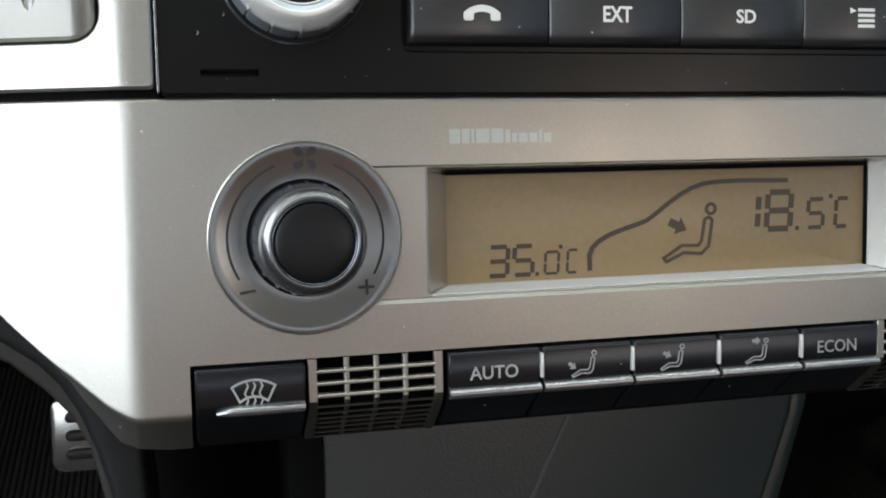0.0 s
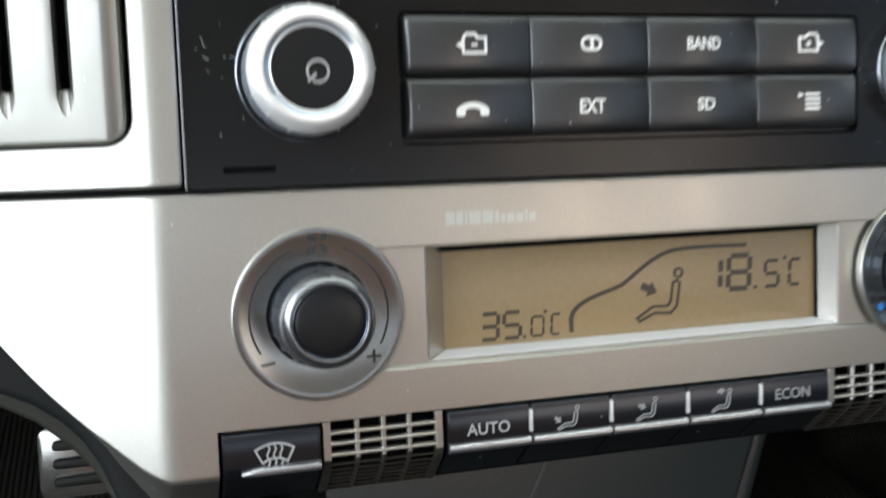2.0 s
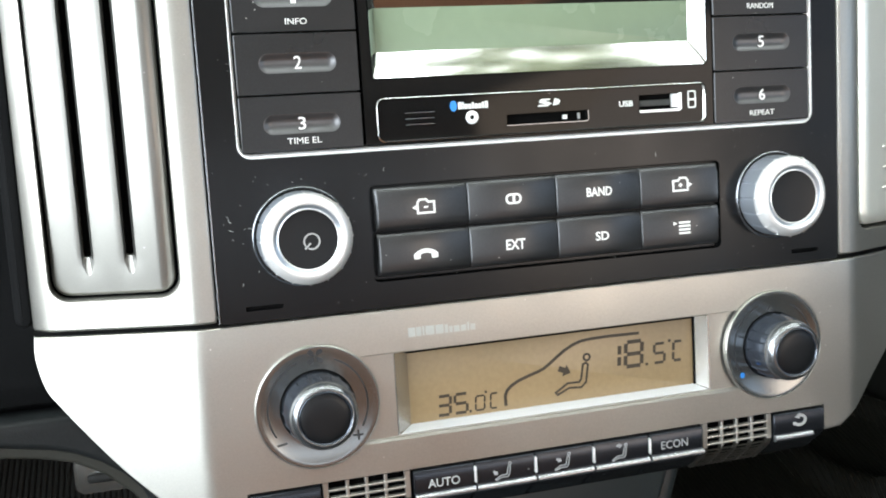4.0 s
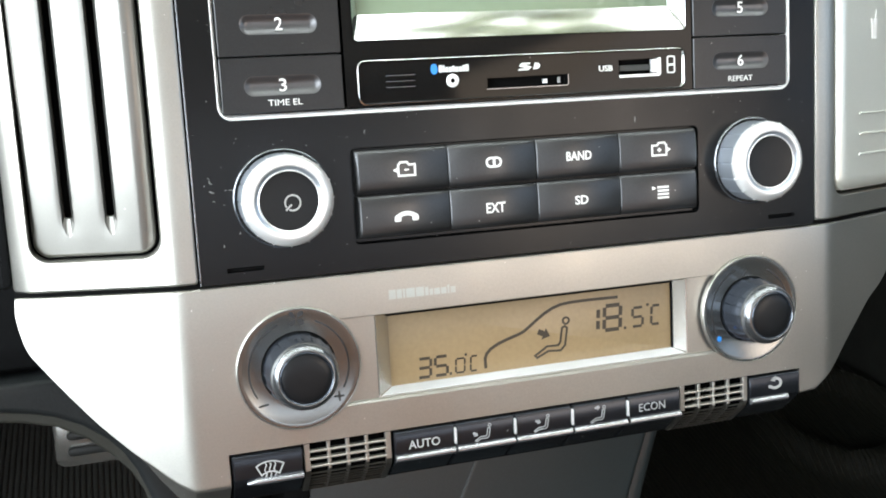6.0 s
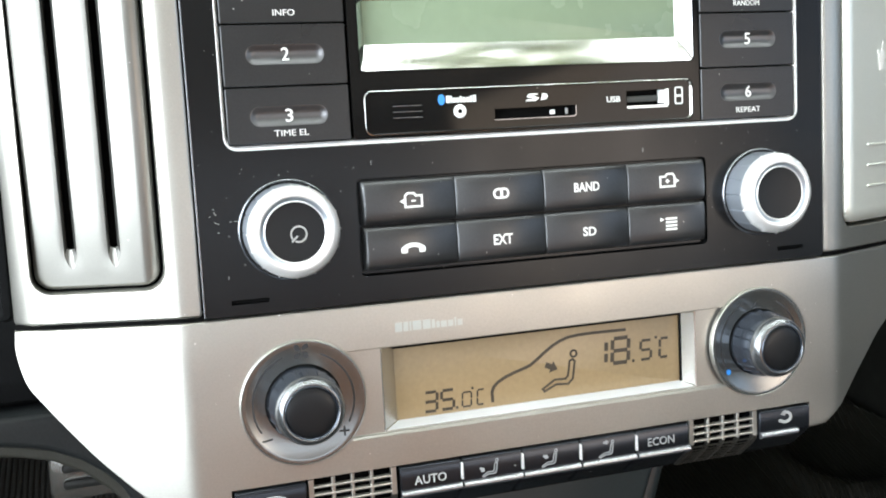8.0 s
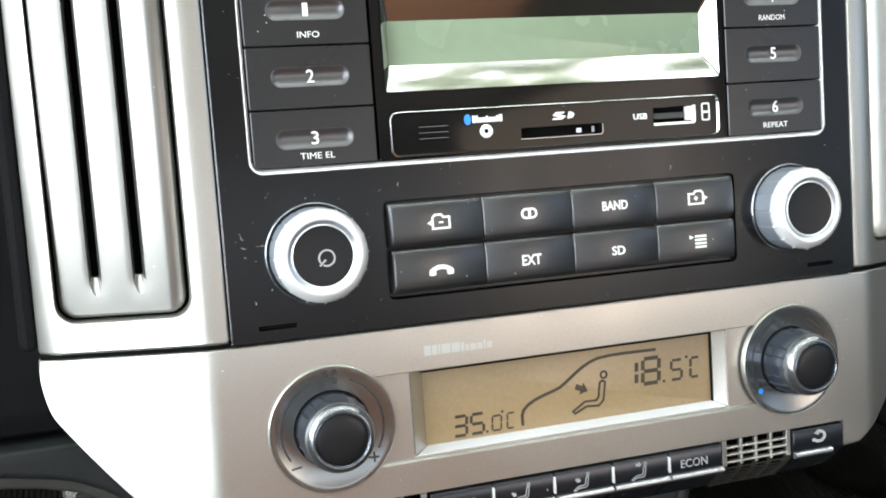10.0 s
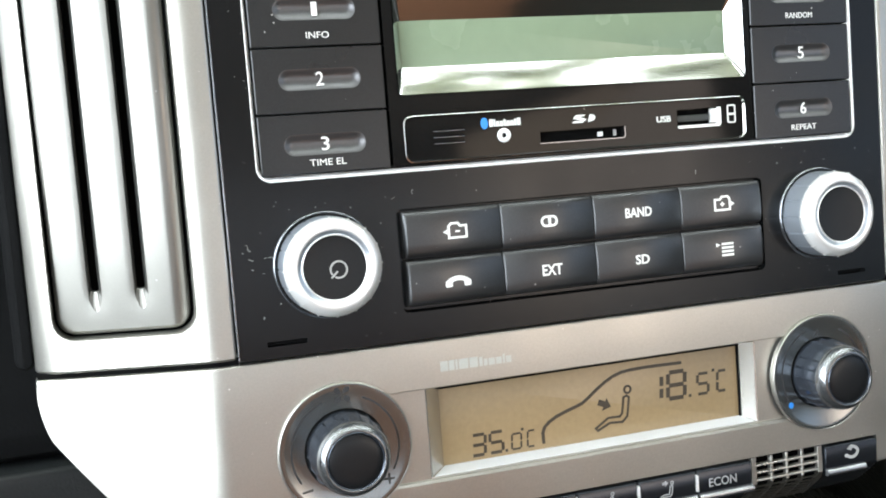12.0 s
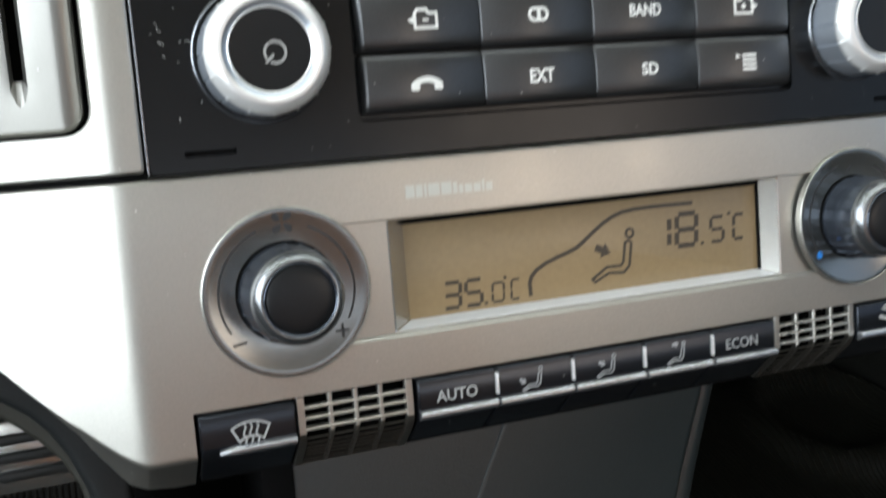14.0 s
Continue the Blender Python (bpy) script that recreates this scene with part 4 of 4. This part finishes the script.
def column(x_in, x_out, opening, side):
    """The silver surround with a rounded opening, from the seam upward."""
    bm = bmesh.new()
    lo, hi = sorted((x_in, x_out))
    w = 0.5 if side < 0 else 1.1
    o0 = loop(bm, rrect(lo + w, hi - 0.5, -12.5, 103.7, 0.5), 1.6)
    om = loop(bm, rrect(lo + 0.4 * w, hi - 0.2, -12.8, 104.1, 0.8), 1.6 + 0.3 * w)
    o1 = loop(bm, rrect(lo, hi, -13.0, 104.3, 0.9), 1.6 + 0.8 * w)
    o2 = loop(bm, rrect(lo, hi, -13.0, 104.3, 0.9), 12.0)
    h = [loop(bm, rrect(opening[0] + q, opening[1] - q, opening[2] + q, opening[3] - q, 5.0 - q), y) for q, y in ((0.0, 1.6), (0.25, 2.1), (0.3, 8.0))]
    bridge(bm, o0, om)
    bridge(bm, om, o1)
    bridge(bm, o1, o2)
    for a, b in zip(h, h[1:]):
        bridge(bm, a, b)
    fill(bm, [o0, h[0]])
    cut(bm, CREASE + ([-136, -135, -134, -133, -132, -131, -130] if side < 0 else []))
    if side < 0:
        for v in bm.verts:
            v.co.y += 0.085 * max(0.0, -130.0 - v.co.x) ** 2 - easing(v.co.x) + 0.0484 * max(0.0, -97.0 - v.co.x)
    return bend(bm)


part("surround", column(-91.9, -136.6, (-131.6, -99.6, -5.7, 98.0), -1), SILVER, vent, "satin silver vent surround", angle=16)


def build_louvre():
    bm = bmesh.new()
    o = [loop(bm, rrect(-130.7 + q, -100.6 - q, -4.8 + q, 96.9 - q, 4.3 - q), y) for q, y in ((0.9, 1.0), (0.3, 1.3), (0.0, 2.0), (0.0, 8.0))]
    for a, b in zip(o, o[1:]):
        bridge(bm, a, b)
    holes = [o[0]]
    for cx in (-121.5, -111.2):
        a = loop(bm, [(cx - 1.5, 96.0 - 4), (cx - 1.5, 6.0), (cx - 1.5, 3.4), (cx - 0.7, 0.9), (cx, 0.3), (cx + 0.7, 0.9), (cx + 1.5, 3.4), (cx + 1.5, 6.0), (cx + 1.5, 96.0 - 4)], 1.0)
        c = loop(bm, [(cx - 0.9, 95.5 - 4), (cx - 0.9, 6.0), (cx - 0.9, 5.2), (cx - 0.4, 5.0), (cx, 5.0), (cx + 0.4, 5.0), (cx + 0.9, 5.2), (cx + 0.9, 6.0), (cx + 0.9, 95.5 - 4)], 2.5)
        e = [bm.verts.new((v.co.x, 9.0, v.co.z)) for v in c]
        bridge(bm, a, c)
        bridge(bm, c, e)
        holes.append(a)
    fill(bm, holes)
    for z in [-2, 2] + list(range(0, 66, 5)):
        bmesh.ops.bisect_plane(bm, geom=bm.verts[:] + bm.edges[:] + bm.faces[:], plane_co=(0, 0, z), plane_no=(0, 0, 1))
    fins = ((-130.4, -123.0), (-120.0, -112.7), (-109.7, -100.9))
    cut(bm, [a + (b - a) * k / 8 for a, b in fins for k in range(1, 9)] + [-104.6, -104.2, -103.4, -102.8])
    for v in bm.verts:
        if v.co.z < 66:
            v.co.y += 0.0009 * (66 - v.co.z) ** 2
        fade = min(1.0, max(0.0, (v.co.z + 1.0) / 6.0))
        u = max([1.0 - 2.0 * min(v.co.x - a, b - v.co.x) / (b - a) for a, b in fins if a < v.co.x < b] or [1.0])
        v.co.y += 0.24 * abs(u) ** 5 * fade - 0.4
        if v.co.x > -105.0:
            v.co.y += 0.11 * (v.co.x + 105.0) ** 2
    return bend(bm)


LOUVRE = surface("louvre_silver", (0.225, 0.22, 0.205), 0.36, metal=0.9, grain=2600, amount=0.06, bump=0.04, dust=0.04)
louvre = part("louvre", build_louvre(), LOUVRE, vent, "silver vertical louvre panel with two dark slots", angle=16)
part("vent_cavity", bend(cut(slab(bmesh.new(), -131.0, -100.2, -5.2, 97.5, 9.2, 10.5, 3.0, 0.1), CREASE)), VOID, vent)
part("side_skirt", bend(slab(bmesh.new(), -141.5, -136.8, -13.0, 104.0, 7.0, 60.0, 2.4, 2.2)), BLACK_DASH, vent, "dark plastic side skirt")

holder = thing("cup_holder", (118, 10, 40), "closed silver-green cup holder cover in its silver surround", "cup holder")
part("surround", column(91.9, 158.0, (99.4, 152.0, -6.6, 98.0), 1), SILVER, holder, "satin silver surround", angle=16)
COVER = surface("silver_green_cover", (0.80, 0.81, 0.75), 0.36, metal=0.6, grain=2600, amount=0.05, bump=0.04)
bm = bmesh.new()
rings(bm, [(rrect(100.7 + q, 151.0 - q, -5.2 + q, 97.0 - q, 4.4 - q * 0.8), y) for q, y in ((4.2, 0.7), (2.6, 0.82), (1.2, 1.3), (0.4, 2.0), (0.0, 2.9), (0.0, 8.0))])
cover = part("cover", bend(bm), COVER, holder, "smooth silver-green push cover", angle=60)
for z in (18.3, 12.0, 5.7):
    part("grip_rib", bend(slab(bmesh.new(), 111.6, 145.0, z - 0.35, z + 0.35, 0.15, 1.0, 0.3, 0.3)), COVER, cover)
bm = shape(bmesh.new(), [(117.6, 47.2), (121.2, 47.2), (120.5, 41.0), (118.3, 41.0)], 0.58)
ribbon(bm, [(120.0, 47.0), (120.6, 49.8)], 0.5, 0.58)
part("cup_symbol", bend(bm), PRINT, cover)
part("cavity", bend(cut(slab(bmesh.new(), 99.8, 151.8, -6.2, 97.5, 8.2, 9.5, 3.0, 0.1), CREASE)), VOID, holder)

bm = cut(shape(bmesh.new(), [(-136.2, -14.3), (-91.4, -14.3), (-91.4, -12.9), (-136.2, -12.9)], 2.7, 6.0), CREASE)
part("joint", bend(bm), VOID, vent, "dark joint line under the vent")
bm = cut(shape(bmesh.new(), [(91.4, -14.3), (157.0, -14.3), (157.0, -12.9), (91.4, -12.9)], 2.7, 6.0), CREASE)
part("joint", bend(bm), VOID, holder, "dark joint line under the cover")

# ---- dashboard, lower console and footwells ----
def solid(bm, pts, y0, y1, b=2.0):
    """An outline in the panel plane extruded from y0 to y1, with its front edge rounded."""
    f = loop(bm, pts, y0)
    k = loop(bm, pts, y1)
    bridge(bm, f, k)
    fill(bm, [f])
    fill(bm, [k])
    if b:
        edges = [e for e in bm.edges if abs(e.verts[0].co.y - y0) < 1e-4 and abs(e.verts[1].co.y - y0) < 1e-4 and len(e.link_faces) == 2 and e.calc_face_angle(0) > 0.5]
        bmesh.ops.bevel(bm, geom=edges, offset=b, segments=4, affect="EDGES", profile=0.5)
    return bm


tagged(part("dashboard", slab(bmesh.new(), -690, 690, -46, 150, 66, 900, 12, 8), BLACK_DASH), "black grained plastic dashboard body behind the console", "dashboard", kind="structure")

KNEE_EDGE = [(-420, -58), (-260, -53.5), (-190, -53), (-153, -54.5), (-140, -57), (-134, -58.8), (-126.5, -62.5), (-120, -67.5), (-115.7, -72.5), (-112, -79), (-109, -87), (-106.5, -96), (-103.5, -112), (-101, -140), (-99, -300)]
ARCH_EDGE = [(-420, -62), (-260, -57), (-190, -56.3), (-153, -58.6), (-143.5, -60.2), (-134, -62.8), (-126, -67.5), (-119, -74), (-114, -80), (-110.5, -87), (-108.5, -96), (-105.5, -112), (-102.5, -140), (-100.5, -300)]
knee = part("knee_panel", solid(bmesh.new(), KNEE_EDGE + [(-95, -300), (-97, -110), (-98.5, -90), (-99, -46.5), (-420, -47.5)], 61, 100, 2.4), DASH)
tagged(knee, "dark grained plastic knee panel with an arched lower edge", "trim panel", kind="structure")
OLIVE_LIP = surface("olive_black_lip", (0.020, 0.020, 0.015), 0.55, grain=900, amount=0.25, bump=0.5)
part("lip", solid(bmesh.new(), ARCH_EDGE + [(-96.5, -300), (-98.5, -110), (-100, -90), (-101, -50), (-420, -50)], 65, 96, 1.2), OLIVE_LIP, knee, "dull olive-black edge lip")

console = thing("center_console", (0, 75, -150), "dark grey plastic lower centre console under the climate panel", "centre console")
FACE = [(-59, -60), (78, -60), (73.5, -97), (64.5, -122), (53.5, -160), (38, -300), (-59, -300)]
part("console_face", solid(bmesh.new(), FACE, 74, 150, 3.0), CONSOLE, console, "smooth grey front panel")
part("console_side", solid(bmesh.new(), [(76, -60), (87.5, -60), (80.5, -97), (72.5, -122), (61.5, -160), (46, -300), (36, -300), (51.5, -160), (62.5, -122), (71.5, -97)], 77, 160, 4.0), CONSOLE, console, "grey side wall")
part("panel_seam", ribbon(bmesh.new(), [(11, -80), (7.5, -90), (0, -105), (-26, -160)], 0.9, 73.4, 1.2), SEAM, console, "pale seam line")
# Near-black sheets stand in for the shade beside and above the grey console.
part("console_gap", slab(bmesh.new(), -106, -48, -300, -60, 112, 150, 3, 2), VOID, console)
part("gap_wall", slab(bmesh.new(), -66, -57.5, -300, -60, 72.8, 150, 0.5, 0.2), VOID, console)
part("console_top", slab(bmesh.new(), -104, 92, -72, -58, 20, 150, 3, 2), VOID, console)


def world_box(bm, x0, x1, y0, y1, z0, z1):
    m = bmesh.ops.create_cube(bm, size=1.0)["verts"]
    for v in m:
        v.co = Vector((x0 + (v.co.x + 0.5) * (x1 - x0), y0 + (v.co.y + 0.5) * (y1 - y0), z0 + (v.co.z + 0.5) * (z1 - z0)))
    return bm


tagged(part("floor", world_box(bmesh.new(), -0.75, 0.75, -1.65, 1.0, -0.03, 0.0), CARPET, world_space=True), "dark carpeted car floor", "floor", kind="structure")
tagged(part("toe_board", world_box(bmesh.new(), -0.75, 0.75, 0.86, 0.9, 0.0, 0.6), CARPET, world_space=True), "dark carpeted toe board", "wall", kind="structure")


FOLDED_MAT = surface("dark_ribbed_mat", (0.021, 0.0215, 0.017), 0.34, grain=500, amount=0.5, bump=0.8)
RIBBED_MAT = surface("grey_ribbed_mat", (0.085, 0.083, 0.074), 0.85, grain=500, amount=0.5, bump=0.8)


def ribbed_mat(name, x0, x1, y0, y1, pitch, label, material, fold=None):
    bm = bmesh.new()
    n = int((x1 - x0) / pitch)
    rows = []
    steps = 70 if fold else 1
    for j in range(steps + 1):
        y = y0 + (y1 - y0) * j / steps
        row = []
        for k in range(n):
            for dx, z in ((0.0, 0.004), (0.3, 0.0065), (0.65, 0.0065), (0.95, 0.004)):
                x = x0 + (k + dx) * pitch
                up = 0.0
                if fold:
                    d = math.hypot(x - fold[0], y - fold[1])
                    up = 0.021 * math.exp(-((d - fold[2]) / 0.018) ** 2)
                row.append(bm.verts.new((x, y, z + up)))
        rows.append(row)
    for a, b in zip(rows, rows[1:]):
        for k in range(len(a) - 1):
            bm.faces.new((a[k], a[k + 1], b[k + 1], b[k]))
    return tagged(part(name, bm, material, world_space=True), label, "floor mat")


ribbed_mat("floor_mat", -0.50, -0.06, 0.02, 0.84, 0.0055, "dark ribbed rubber-backed mat in the driver's footwell", RIBBED_MAT)
ribbed_mat("floor_mat", 0.10, 0.71, 0.02, 0.84, 0.0055, "dark ribbed mat with a raised fold in the passenger's footwell", FOLDED_MAT, (0.622, 0.502, 0.078))
pedal = thing("brake_pedal", (-142, 480, -188), "metal pedal with grey rubber ribs in the footwell", "pedal")
part("pedal_plate", slab(bmesh.new(), -172, -108, -211, -164, 478, 486, 8, 2.0), PEDAL_METAL, pedal, "brushed metal pedal plate")
for z in (-176, -187.5, -199):
    part("rubber_rib", slab(bmesh.new(), -163, -112, z - 3.2, z + 3.2, 473.5, 480, 3.0, 1.5), RUBBER, pedal)
part("pedal_arm", slab(bmesh.new(), -146, -134, -175, 40, 486, 500, 3, 1), VOID, pedal)

# ---- cabin shell, seen only as light and reflection ----
for name, x0, x1, sill in (("wall_left", -0.75, -0.72, 0.55), ("wall_right", 0.72, 0.75, 0.68)):
    bm = bmesh.new()
    world_box(bm, x0, x1, -1.65, 1.0, 0.0, sill)
    if sill > 0.65:
        world_box(bm, x0, x1, -1.65, -1.58, sill, 1.2)
        world_box(bm, x0, x1, -0.96, -0.86, sill, 1.2)
        world_box(bm, x0, x1, -1.58, -0.96, 1.15, 1.2)
        world_box(bm, x0, x1, -0.22, 0.16, sill, 1.13)
    else:
        world_box(bm, x0, x1, -1.65, -1.05, sill, 1.2)
    world_box(bm, x0, x1, -0.86 if sill > 0.65 else -1.05, 0.16, 1.13, 1.2)
    world_box(bm, x0, x1, 0.16, 1.0, sill, 0.72)
    tagged(part(name, bm, LINER, world_space=True), "dark trimmed car side with a window opening", "wall", kind="structure")
bm = bmesh.new()
world_box(bm, -0.75, 0.75, -1.65, -1.62, 0.0, 0.9)
world_box(bm, -0.75, 0.75, -1.65, -1.62, 1.13, 1.2)
tagged(part("wall_rear", bm, SEAT_CLOTH, world_space=True), "brown cloth rear of the cabin", "wall", kind="structure")
tagged(part("ceiling", world_box(bmesh.new(), -0.75, 0.75, -1.65, -0.33, 1.2, 1.23), HEADLINER, world_space=True), "grey cabin headliner", "ceiling", kind="structure")
tagged(part("wall_front", world_box(bmesh.new(), -0.75, 0.75, 0.97, 1.0, 0.0, 0.66), DASH, world_space=True), "dark bulkhead", "wall", kind="structure")

bm = bmesh.new()
canopy = [[bm.verts.new((x, 5.0 * math.cos(a), 0.3 + 6.0 * math.sin(a))) for x in (-7, -3.5, 0, 3.5, 7)] for a in [radians(-4 + 124 * k / 16) for k in range(17)]]
for a, b in zip(canopy, canopy[1:]):
    for k in range(4):
        bm.faces.new((a[k], a[k + 1], b[k + 1], b[k]))
tagged(part("backdrop", bm, FAR_TREES, world_space=True), "bright trees and sky beyond the windscreen", "backdrop", kind="structure")
